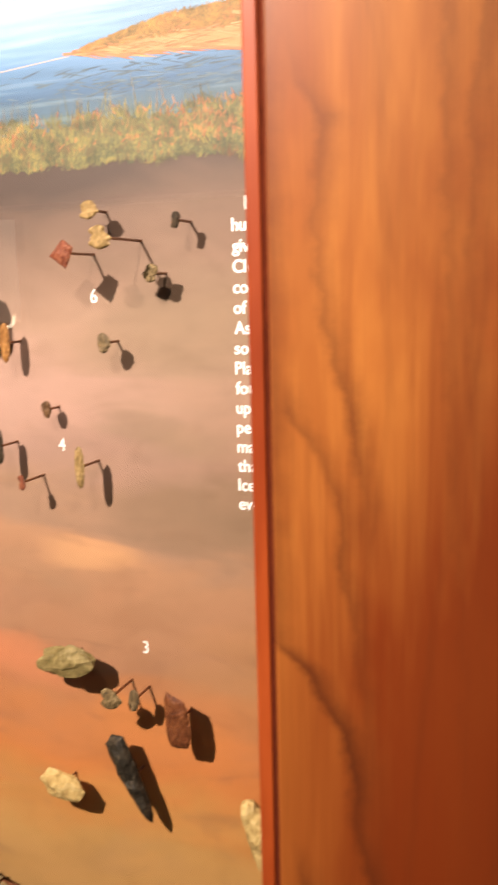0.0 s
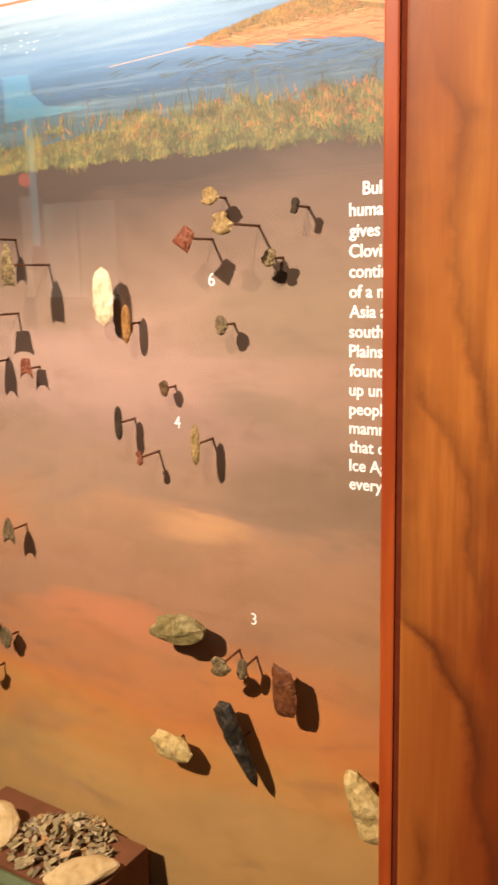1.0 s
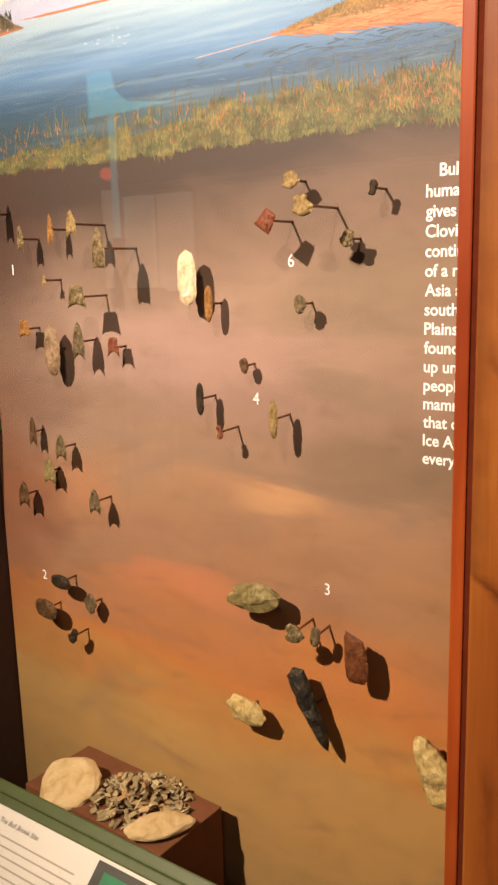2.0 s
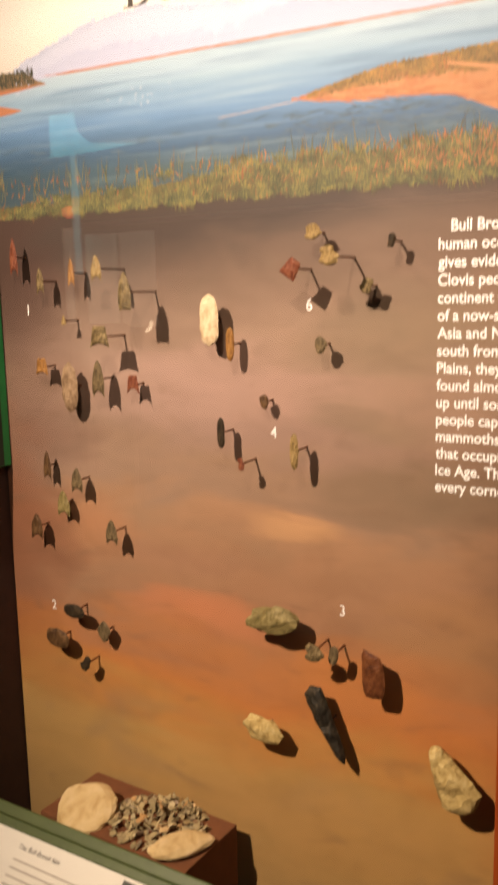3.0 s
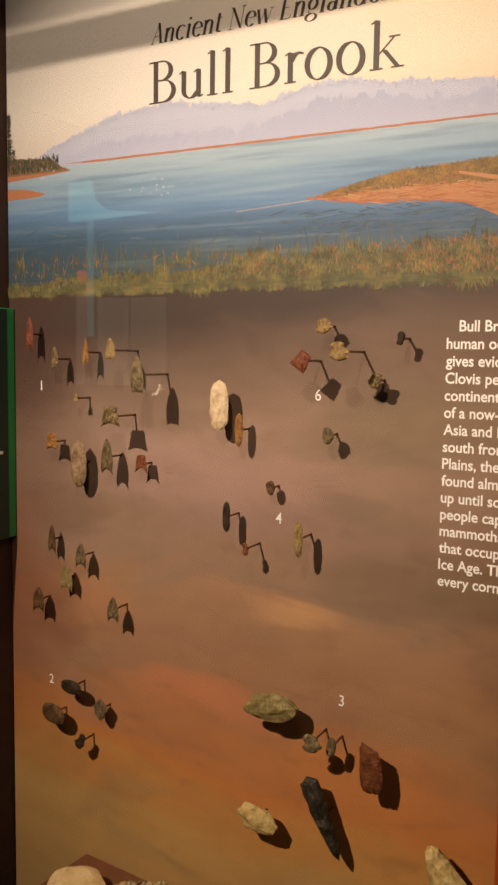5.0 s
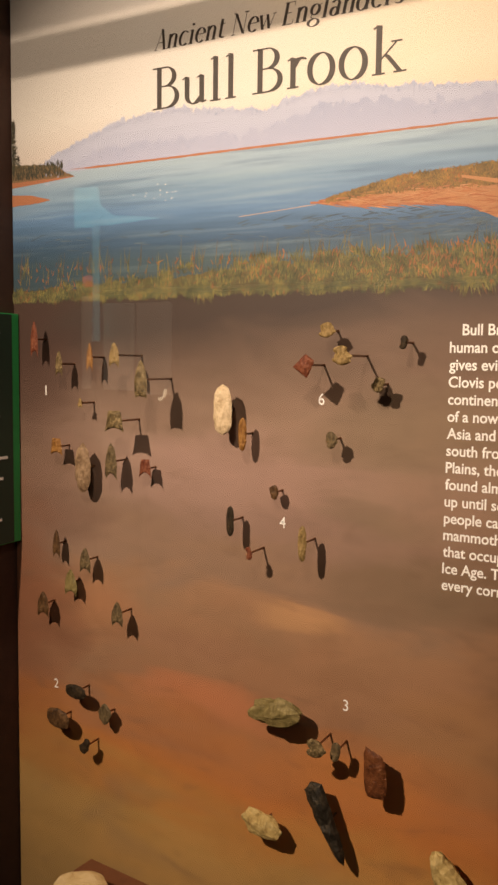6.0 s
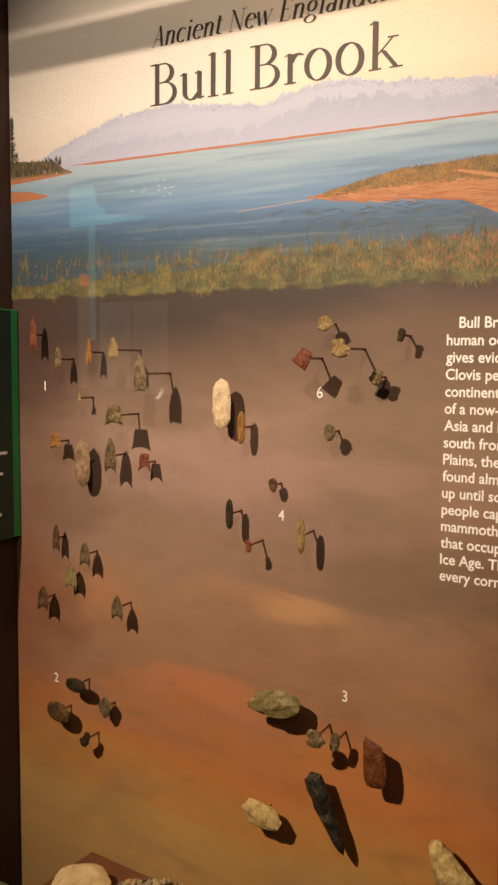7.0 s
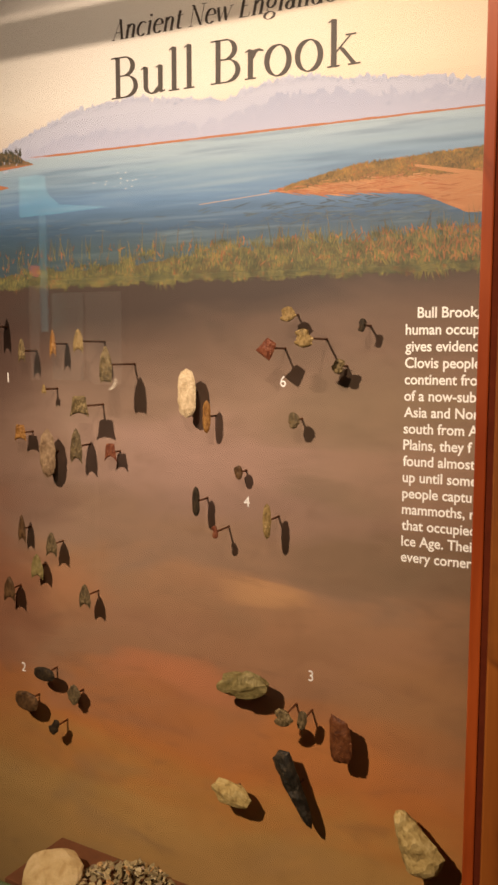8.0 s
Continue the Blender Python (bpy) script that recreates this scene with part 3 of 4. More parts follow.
BLADES = mat_strokes("tall_blade_paint", [(0.0, (0.09, 0.10, 0.05)), (0.4, (0.18, 0.165, 0.06)), (0.7, (0.19, 0.15, 0.055)), (0.85, (0.17, 0.10, 0.04)), (1.0, (0.13, 0.15, 0.08))])
RUST = mat_strokes("rust_grass_paint", [(0.0, (0.20, 0.08, 0.035)), (0.5, (0.32, 0.13, 0.05)), (1.0, (0.22, 0.14, 0.055))])
RIPPLE = mat_strokes("ripple_paint", [(0.0, (0.040, 0.068, 0.10)), (0.5, (0.065, 0.105, 0.145)), (1.0, (0.11, 0.165, 0.205))], tuft=0.5, drift=0.6)
CONIFER = mat_strokes("conifer_paint", [(0.0, (0.025, 0.03, 0.02)), (0.6, (0.05, 0.05, 0.03)), (1.0, (0.10, 0.07, 0.035))])


def tuft_list(count, seed):
    """Tussocks of marsh grass: low and sparse in the west, high and thick in the east."""
    rng = random.Random(seed)
    tufts = []
    for _ in range(count):
        x = -0.712 + 1.162 * rng.random() ** 0.85
        east = min(1.0, max(0.0, (x + 0.62) / 0.55))
        reach = 0.022 + 0.042 * east + 0.022 * noise.noise((x * 12, 3, 0))
        z = 1.566 + max(0.008, reach) * rng.random() ** (1.5 - 0.5 * east)
        tufts.append((x, z, rng.uniform(0.010, 0.026), rng.gauss(0, 0.16), rng.uniform(0.004, 0.014)))
    return tufts


TUFTS = tuft_list(620, 21)


def grass_at(rng):
    x, z, height, lean, wide = TUFTS[rng.randrange(len(TUFTS))]
    out = rng.gauss(0, 0.5)
    return min(0.449, max(-0.711, x + out * wide)), z + rng.uniform(-0.003, 0.003), height * rng.uniform(0.35, 1.0), rng.uniform(0.0010, 0.0024), lean + out * 0.55


def tall_grass_at(rng):
    x = rng.uniform(-0.70, 0.45)
    return x, rng.uniform(1.60, 1.63), rng.uniform(0.025, 0.055) * (0.6 + 0.5 * noise.noise((x * 9, 1, 0)) + 0.4), rng.uniform(0.0008, 0.0016), rng.gauss(0, 0.12)


def hanging_at(rng):
    x = rng.uniform(-0.712, 0.45)
    clump = 0.35 + 1.3 * max(0.0, noise.noise((x * 22, 9.5, 0)) + 0.25)
    return x, 1.582, rng.uniform(0.008, 0.026) * clump, rng.uniform(0.001, 0.003), math.pi + rng.gauss(0, 0.3)


def rust_at(rng):
    x = 0.45 - abs(rng.gauss(0, 0.17)) if rng.random() < 0.75 else rng.uniform(-0.7, 0.4)
    return x, rng.uniform(1.585, 1.640), rng.uniform(0.005, 0.016), rng.uniform(0.001, 0.0024), rng.gauss(0, 0.4)


def scrub_at(rng):
    x = rng.uniform(0.0, 0.45)
    top = curve_at([(0.0, 1.728), (0.05, 1.741), (0.129, 1.757), (0.22, 1.762), (0.45, 1.772)])(x)
    z = rng.uniform(spit_top(x) - 0.007, max(spit_top(x), top - 0.006))
    return x, z, rng.uniform(0.003, 0.007), rng.uniform(0.001, 0.0026), rng.gauss(0, 0.5)


def ripple_at(rng):
    x = rng.uniform(-0.7, 0.27) if rng.random() < 0.4 else rng.uniform(-0.05, 0.27)
    return x, rng.uniform(1.655, 1.70), rng.uniform(0.012, 0.040), rng.uniform(0.0009, 0.0026), math.pi / 2 + rng.gauss(0, 0.03)


def conifer_at(rng):
    h = rng.random()
    z = 1.835 + 0.10 * h
    x = -0.722 + (1 - h) * rng.uniform(-0.01, 0.035)
    return max(x, -0.711), z, rng.uniform(0.005, 0.012), rng.uniform(0.001, 0.003), rng.uniform(0.9, 2.2)


def bush_at(rng):
    x = rng.uniform(-0.711, -0.575)
    return x, rng.uniform(1.815, 1.838), rng.uniform(0.004, 0.014), rng.uniform(0.001, 0.003), rng.gauss(0, 0.3)


scrub_top = curve_at([(0.0, 1.727), (0.05, 1.737), (0.129, 1.752), (0.22, 1.757), (0.45, 1.767)])
part("scrub_ground", strip(0.0, 0.45, lambda x: scrub_top(x) + wob(x, 0.0025, 70, 4.4), lambda x: spit_top(x) - 0.004 + wob(x, 0.002, 50, 6.1), -0.0017, 200),
     mat_haze("scrub_ground_paint", (0.26, 0.125, 0.038), (0.13, 0.095, 0.032), 1.725, 1.758), mural, "brown scrubby ground")
part("marsh_ground", strip(-0.712, 0.45, lambda x: 1.592 + 0.032 * min(1.0, max(0.0, (x + 0.55) / 0.5)) + wob(x, 0.007, 40, 2.4), lambda x: 1.572 + wob(x, 0.005, 60, 7.1), -0.0012, 400),
     mat_haze("marsh_ground_paint", (0.060, 0.050, 0.022), (0.12, 0.095, 0.034), 1.57, 1.625), mural, "dark olive marshy ground")
stroke_part("grass_strokes", strokes(11000, grass_at, -0.0016, 1), GRASS, mural, "olive and ochre painted marsh grass")
stroke_part("tall_grass_strokes", strokes(230, tall_grass_at, -0.0026, 2), BLADES, mural)
stroke_part("hanging_grass_strokes", strokes(900, hanging_at, -0.0020, 3), GRASS, mural)
stroke_part("rust_grass_strokes", strokes(760, rust_at, -0.0030, 4), RUST, mural, "rust-red painted grass")
stroke_part("scrub_strokes", strokes(3600, scrub_at, -0.0022, 5), SCRUB, mural, "autumn scrub on the spit")
def sand_at(rng):
    x = rng.uniform(-0.02, 0.45)
    z = rng.uniform(spit_low(x) - 0.001, spit_top(x) + 0.001)
    return x, z, rng.uniform(0.015, 0.05), rng.uniform(0.001, 0.0024), math.pi / 2 + rng.gauss(0.03, 0.04)


SANDS = mat_strokes("sand_stroke_paint", [(0.0, (0.31, 0.10, 0.040)), (0.5, (0.40, 0.165, 0.066)), (1.0, (0.47, 0.25, 0.12))], tuft=0.35)
stroke_part("sand_strokes", strokes(260, sand_at, -0.0022, 15), SANDS, mural, "orange and peach sand strokes")
stroke_part("ripple_strokes", strokes(220, ripple_at, -0.0008, 6), RIPPLE, mural, "dark painted ripples")
def ridge_at(rng):
    x = rng.uniform(-0.62, 0.45)
    low = rng.random() < 0.45
    top = near_top(x) if low else far_top(x)
    clump = 0.5 + 0.9 * max(0.0, noise.noise((x * 30, 8.0 + low, 0)))
    return x, top - rng.uniform(0.004, 0.012 if not low else 0.025), rng.uniform(0.004, 0.013) * clump, rng.uniform(0.0014, 0.0035), rng.gauss(0, 0.2)


def sparkle_at(rng):
    return rng.gauss(-0.34, 0.035), rng.gauss(1.766, 0.009), rng.uniform(0.0015, 0.004), 0.0015, math.pi / 2


TREES = mat_strokes("hazy_tree_paint", [(0.0, (0.33, 0.375, 0.525)), (0.5, (0.38, 0.415, 0.56)), (1.0, (0.44, 0.47, 0.60))], tuft=0.12)
stroke_part("hazy_tree_strokes", strokes(1500, ridge_at, -0.0012, 16), TREES, mural, "lavender tree tops along the hills")
stroke_part("sparkle_strokes", strokes(16, sparkle_at, -0.0010, 17), mat_strokes("white_sparkle_paint", [(0.0, (0.75, 0.78, 0.76)), (1.0, (0.85, 0.85, 0.80))]), mural, "small white glints on the lake")
stroke_part("conifer_strokes", strokes(260, conifer_at, -0.0024, 7), CONIFER, mural, "dark conifer")
stroke_part("bush_strokes", strokes(320, bush_at, -0.0022, 8), CONIFER, mural)

# printed words on the mural
def arc(cx, cy, rx, ry, a0, a1, n=22):
    return [(cx + rx * math.cos(radians(a0 + (a1 - a0) * i / n)), cy + ry * math.sin(radians(a0 + (a1 - a0) * i / n))) for i in range(n + 1)]


def glyph(c):
    """Width, pen lines and serifs of a roman letter, in cap heights."""
    foot = lambda x, y=0.0: [(x - 0.14, y + 0.015), (x + 0.14, y + 0.015)]
    flag = lambda x, y: [(x - 0.13, y - 0.06), (x, y - 0.005)]
    if c == "B":
        return 0.80, [[(0.19, 0), (0.19, 1)], [(0.19, 0.985), (0.38, 0.985)] + arc(0.38, 0.76, 0.23, 0.225, 90, -90) + [(0.19, 0.535)], [(0.3, 0.535)] + arc(0.40, 0.275, 0.29, 0.26, 90, -90) + [(0.19, 0.015)]], [foot(0.14), foot(0.14, 0.97)]
    if c == "u":
        return 0.74, [[(0.17, 0.66), (0.17, 0.2)] + arc(0.35, 0.2, 0.18, 0.19, 180, 300) + [(0.56, 0.16)], [(0.57, 0.66), (0.57, 0.02)]], [flag(0.17, 0.67), flag(0.57, 0.67), [(0.57, 0.015), (0.70, 0.05)]]
    if c == "l":
        return 0.40, [[(0.2, 0), (0.2, 1.03)]], [foot(0.2), flag(0.2, 1.03)]
    if c == "r":
        return 0.50, [[(0.2, 0), (0.2, 0.67)], [(0.21, 0.46), (0.28, 0.58), (0.36, 0.65), (0.45, 0.645), (0.46, 0.60)]], [foot(0.2), flag(0.2, 0.68)]
    if c == "o":
        return 0.73, [arc(0.365, 0.335, 0.265, 0.345, 0, 360, 36)], []
    if c == "k":
        return 0.76, [[(0.2, 0), (0.2, 1.03)], [(0.36, 0.40), (0.66, 0.02)]], [foot(0.2), flag(0.2, 1.03), [(0.22, 0.28), (0.57, 0.64)], [(0.46, 0.655), (0.70, 0.655)], [(0.52, 0.015), (0.80, 0.015)]]
    if c == "A":
        return 0.78, [[(0.37, 1), (0.67, 0)]], [[(0.10, 0), (0.38, 0.98)], [(0.18, 0.35), (0.55, 0.35)], [(0.0, 0.015), (0.22, 0.015)], [(0.54, 0.015), (0.8, 0.015)]]
    if c == "n":
        return 0.74, [[(0.18, 0), (0.18, 0.67)], [(0.2, 0.5), (0.28, 0.61)] + arc(0.40, 0.48, 0.16, 0.19, 110, 0) + [(0.56, 0)]], [foot(0.18), foot(0.56), flag(0.18, 0.68)]
    if c in "ce":
        bar = [[(0.12, 0.39), (0.58, 0.39)]] if c == "e" else []
        return 0.64, [arc(0.35, 0.335, 0.25, 0.345, 10 if c == "e" else 45, 315, 30)], bar
    if c == "i":
        return 0.38, [[(0.18, 0), (0.18, 0.67)], [(0.18, 0.86), (0.18, 0.97)]], [foot(0.18), flag(0.18, 0.68)]
    if c == "t":
        return 0.46, [[(0.2, 0.88), (0.2, 0.14)] + arc(0.31, 0.14, 0.11, 0.13, 180, 320)], [[(0.06, 0.655), (0.42, 0.655)]]
    if c == "N":
        return 0.94, [[(0.15, 1), (0.77, 0)]], [[(0.17, 0), (0.17, 1)], [(0.77, 0), (0.77, 1)], foot(0.17), foot(0.77, 0.97), [(0.03, 0.985), (0.18, 0.985)]]
    if c == "w":
        return 0.96, [[(0.08, 0.66), (0.29, 0)], [(0.45, 0.66), (0.66, 0)]], [[(0.29, 0.02), (0.47, 0.64)], [(0.66, 0.02), (0.86, 0.66)], [(0, 0.655), (0.2, 0.655)], [(0.75, 0.655), (0.96, 0.655)]]
    if c == "E":
        return 0.72, [[(0.19, 0), (0.19, 1)]], [[(0.05, 0.015), (0.62, 0.015), (0.65, 0.2)], [(0.05, 0.985), (0.60, 0.985), (0.60, 0.82)], [(0.19, 0.52), (0.48, 0.52)]]
    if c == "g":
        return 0.68, [arc(0.33, 0.44, 0.21, 0.235, 0, 360), arc(0.34, -0.13, 0.27, 0.17, 0, 360)], [[(0.2, 0.24), (0.14, 0.12), (0.3, 0.04)], [(0.48, 0.6), (0.64, 0.65)]]
    if c == "a":
        return 0.64, [[(0.48, 0.5), (0.48, 0.04)], arc(0.29, 0.19, 0.18, 0.19, 0, 360), arc(0.30, 0.48, 0.19, 0.19, 0, 150)], [[(0.48, 0.015), (0.62, 0.06)]]
    if c == "d":
        return 0.74, [arc(0.33, 0.335, 0.25, 0.345, 0, 360, 30), [(0.56, 0.0), (0.56, 1.03)]], [flag(0.56, 1.03), [(0.56, 0.015), (0.7, 0.04)]]
    if c == "s":
        return 0.55, [arc(0.29, 0.51, 0.17, 0.165, 40, 250, 16) + arc(0.29, 0.17, 0.19, 0.175, 70, -140, 16)], []
    return 0.36, [], []


def serif_words(name, words, x, z, cap, width, slant, pen, parent, label):
    """A line of roman capitals and small letters drawn with a broad flat pen, one part to each letter."""
    total = sum(glyph(c)[0] for c in words) - 0.1
    k = width / total
    pos = 0.0
    for c in words:
        w, thick, thin = glyph(c)
        verts, faces = [], []

        def ribbon(a, b, n):
            i = len(verts)
            for p in ((a[0] - n[0], a[1] - n[1]), (a[0] + n[0], a[1] + n[1]), (b[0] + n[0], b[1] + n[1]), (b[0] - n[0], b[1] - n[1])):
                verts.append((x + (pos + p[0] - 0.05) * k + slant * p[1] * cap, -0.0005 - 0.00001 * (len(faces) % 7), z + p[1] * cap))
            faces.append((i, i + 1, i + 2, i + 3))

        for lines, nib in ((thick, pen), (thin, 0.0)):
            for line in lines:
                for a, b in zip(line, line[1:]):
                    d = Vector((b[0] - a[0], b[1] - a[1]))
                    if d.length < 1e-6:
                        continue
                    d.normalize()
                    ribbon(a, b, (-d.y * 0.018, d.x * 0.018))
                    if nib:
                        ribbon(a, b, (nib / 2, -nib * 0.1))
        if faces:
            me = bpy.data.meshes.new(name)
            me.from_pydata(verts, [], faces)
            me.materials.append(DARK_PRINT)
            tagged(new(name, me), label).parent = parent
        pos += w


serif_words("title_letter", "Bull Brook", -0.3535, 1.914, 0.0745, 0.480, 0.0, 0.13, mural, "large dark title letter")
serif_words("heading_letter", "Ancient New Englanders", -0.3535, 2.020, 0.036, 0.478, 0.22, 0.165, mural, "dark italic heading letter")
LINES = ["human occup", "gives evidenc", "Clovis people", "continent fro", "of a now-sub", "Asia and Nor", "south from A", "Plains, they f",
         "found almost", "up until some", "people captu", "mammoths, r", "that occupied", "Ice Age. Thei", "every corner"]
lettering("text_line", "Bull Brook,", WHITE_PRINT, 0.2385, 1.4965, 0.0172, mural, squeeze=0.92, bold=0.017)
for i, words in enumerate(LINES):
    lettering("text_line", words, WHITE_PRINT, 0.219, 1.4690 - i * 0.02745, 0.0172, mural, squeeze=0.92, bold=0.017)
for words, x, z in (("1", -0.6265, 1.3760), ("2", -0.6095, 0.7540), ("3", 0.0520, 0.8445), ("4", -0.0785, 1.1555), ("6", -0.0070, 1.3780)):
    lettering("figure", words, WHITE_PRINT, x, z, 0.0195, mural, squeeze=0.9, bold=0.002)

# ---- stone artefacts on pins ----
STONES = {
    "cream": mat_stone("cream_chert", (0.40, 0.29, 0.16), (0.62, 0.48, 0.30), (0.78, 0.65, 0.44), 75),
    "tan": mat_stone("tan_chert", (0.09, 0.06, 0.022), (0.25, 0.165, 0.06), (0.44, 0.32, 0.15), 95),
    "amber": mat_stone("amber_jasper", (0.10, 0.042, 0.012), (0.25, 0.115, 0.028), (0.40, 0.22, 0.07), 80),
    "red": mat_stone("red_jasper", (0.065, 0.018, 0.008), (0.16, 0.046, 0.022), (0.30, 0.13, 0.065), 85),
    "brown": mat_stone("brown_rhyolite", (0.035, 0.018, 0.008), (0.085, 0.044, 0.018), (0.19, 0.105, 0.045), 70),
    "dark": mat_stone("dark_chert", (0.010, 0.007, 0.004), (0.028, 0.019, 0.010), (0.085, 0.055, 0.027), 90, 0.6),
    "mottled": mat_stone("mottled_chert", (0.025, 0.018, 0.009), (0.14, 0.098, 0.042), (0.40, 0.30, 0.15), 110),
    "grey": mat_stone("grey_chert", (0.04, 0.028, 0.015), (0.115, 0.082, 0.04), (0.27, 0.19, 0.095), 80),
    "olive": mat_stone("olive_grey_rhyolite", (0.10, 0.078, 0.026), (0.20, 0.155, 0.058), (0.35, 0.28, 0.12), 60),
    "rust": mat_stone("rust_brown_slate", (0.055, 0.018, 0.007), (0.13, 0.042, 0.014), (0.22, 0.085, 0.03), 70),
    "pale": mat_stone("pale_rough_stone", (0.26, 0.17, 0.055), (0.46, 0.335, 0.125), (0.62, 0.48, 0.22), 62, 0.75),
    "buff": mat_stone("buff_mottled_chert", (0.11, 0.065, 0.035), (0.25, 0.165, 0.095), (0.42, 0.30, 0.18), 60),
    "slate": mat_stone("blue_black_stone", (0.010, 0.008, 0.005), (0.023, 0.019, 0.013), (0.085, 0.066, 0.042), 48, 0.5),
}


def half_width(kind, u):
    """Outline of a chipped stone: half its width, 0 to 1, at height u from base 0 to tip 1."""
    if kind == "point":
        return min(1.0, 0.86 + 0.40 * u) * max(0.0, 1 - u ** 3.0) ** 0.75
    if kind == "base":
        return (1.0 - 0.32 * u) * (1.0 if u < 0.9 else 0.93)
    if kind == "slab":
        return (0.86 + 0.14 * math.sin(math.pi * u)) * (1.0 if 0.08 < u < 0.92 else 0.88)
    if kind == "oval":
        return max(0.0, 1 - abs(2 * u - 1) ** 3.0) ** 0.5
    if kind == "leaf":
        return max(0.0, 1 - abs(2 * u - 0.96) ** 2.6) ** 0.6
    if kind == "blade":
        return (0.75 + 0.25 * math.sin(math.pi * u)) * max(0.0, 1 - abs(2 * u - 1) ** 6) ** 0.5
    if kind == "wedge":
        return min(1.0, (u + 0.04) / 0.22) ** 0.6 * (1 - 0.68 * max(0.0, (u - 0.28) / 0.72)) * (1.0 if u < 0.93 else max(0.1, 1 - ((u - 0.93) / 0.07) ** 2) ** 0.5)
    if kind == "spike":
        return (0.25 + 0.75 * u ** 0.6) * max(0.0, 1 - (abs(2 * u - 1)) ** 8) ** 0.5 if u < 0.9 else 0.9 * max(0.0, 1 - ((u - 0.9) / 0.1) ** 2) ** 0.5 + 0.05
    return max(0.0, 1 - abs(2 * u - 1) ** 2.4) ** 0.5


def chipped(kind, w, h, thick, seed, notch=0.0, ragged=0.06):
    """A knapped stone, lens-shaped, with flake scars and an uneven edge, upright in the xz plane."""
    rng = random.Random(seed)
    rows, cols = 16, 9
    ragged *= 1.0 if h > w else 0.6
    edge = {s: [1 + 2.2 * ragged * noise.noise((i * 0.55, s * 7.3, seed * 1.9)) + rng.uniform(-0.25, 0.25) * ragged for i in range(rows + 1)] for s in (-1, 1)}
    bm = bmesh.new()
    front, back = [], []
    for i in range(rows + 1):
        u = i / rows
        k = max(half_width(kind, u), 0.03)
        ra, rb = [], []
        for j in range(cols + 1):
            v = 2 * j / cols - 1
            s = -1 if v < 0 else 1
            reach = edge[s][i]
            if kind == "flake":
                reach *= 1 + 0.6 * noise.noise((u * 2.2, s * 3.0 + seed * 1.7, 0.5)) + 0.3 * noise.noise((u * 7.0, s * 5.0 + seed * 0.7, 2.5))
            x = 0.5 * w * k * v * reach
            z = (u - 0.5) * h
            if kind in ("point", "base") and u < 0.4:
                z += notch * h * (1 - v * v) * (1 - u / 0.4)
            if kind == "slab":
                z -= 0.09 * h * v * u
            x += rng.uniform(-0.012, 0.012) * w
            z += rng.uniform(-0.2, 0.2) * h / rows
            rim = abs(v) > 0.999 or i in (0, rows)
            swell = max(0.0, 1 - abs(v) ** 2.4) ** 0.7 * max(0.0, 1 - abs(2 * u - 1) ** 5) ** 0.6
            pair = []
            for side, store in ((-1, ra), (1, rb)):
                scar = noise.voronoi((x / w * 3.2, z / w * 2.6, seed * 1.3 + side))[0][0]
                y = side * thick * 0.5 * swell * (0.62 + 0.75 * scar)
                pair.append(y)
                if side == 1 and rim:
                    store.append(ra[-1])
                else:
                    store.append(bm.verts.new((x, 0.0 if rim else y, z)))
        front.append(ra)
        back.append(rb)
    for grid in (front, back):
        for a, b in zip(grid, grid[1:]):
            for j in range(cols):
                q = (a[j], a[j + 1], b[j + 1], b[j])
                cut = ((q[0], q[1], q[2]), (q[0], q[2], q[3])) if rng.random() < 0.5 else ((q[0], q[1], q[3]), (q[1], q[2], q[3]))
                for tri in cut:
                    if bm.faces.get(tri) is None:
                        bm.faces.new(tri)
    bmesh.ops.recalc_face_normals(bm, faces=bm.faces[:])
    return bm


def rock(w, d, h, seed, rough=0.19, levels=3):
    """A rough lump of stone."""
    bm = bmesh.new()
    bmesh.ops.create_icosphere(bm, subdivisions=levels, radius=1)
    for v in bm.verts:
        p = v.co.copy()
        s = 1 + rough * noise.noise(p * 1.6 + Vector((seed, 0, 0))) * 2 + rough * 0.6 * noise.noise(p * 4.5 + Vector((0, seed, 0)))
        v.co = Vector((p.x * s * w / 2, p.y * s * d / 2, p.z * s * h / 2))
    return bm


def mount(parent, gap, x=0.0, z=0.0, prongs=0.006):
    """A bent brass pin from the board to the back of the stone, with two small claws."""
    bm = rod([(x, gap, z), (x, 0.004, z), (x, 0.0015, z - 0.002)], 0.0020)
    rod([(x - prongs, -0.002, z - prongs * 0.6), (x - prongs * 0.6, 0.004, z - prongs * 0.3), (x, 0.005, z), (x + prongs * 0.6, 0.004, z + prongs * 0.3), (x + prongs, -0.002, z + prongs * 0.6)], 0.0008, 6, bm)
    bmesh.ops.create_cone(bm, cap_ends=True, segments=10, radius1=0.0026, radius2=0.002, depth=0.002,
                          matrix=Matrix.Translation((x, gap - 0.001, z)) @ Matrix.Rotation(radians(90), 4, "X"))
    return part("mounting_pin", bm, BRASS, parent, "thin brass mounting pin", True)


def artefact(name, category, label, kind, stone, x, z, gap, w, h, seed, tilt=0.0, notch=0.18, thick=0.0, group="stone tools on the mural", lump=False):
    ob = thing(name, label, category, group, at=(x, -gap, z))
    thick = thick or 0.26 * min(w, h)
    bm = rock(w, min(w, h) * 0.55, h, seed) if lump else chipped(kind, w, h, thick, seed, notch)
    bmesh.ops.rotate(bm, verts=bm.verts, cent=(0, 0, 0), matrix=Matrix.Rotation(radians(tilt), 3, "Y"))
    part("stone", bm, STONES[stone], ob)
    mount(ob, gap)
    return ob


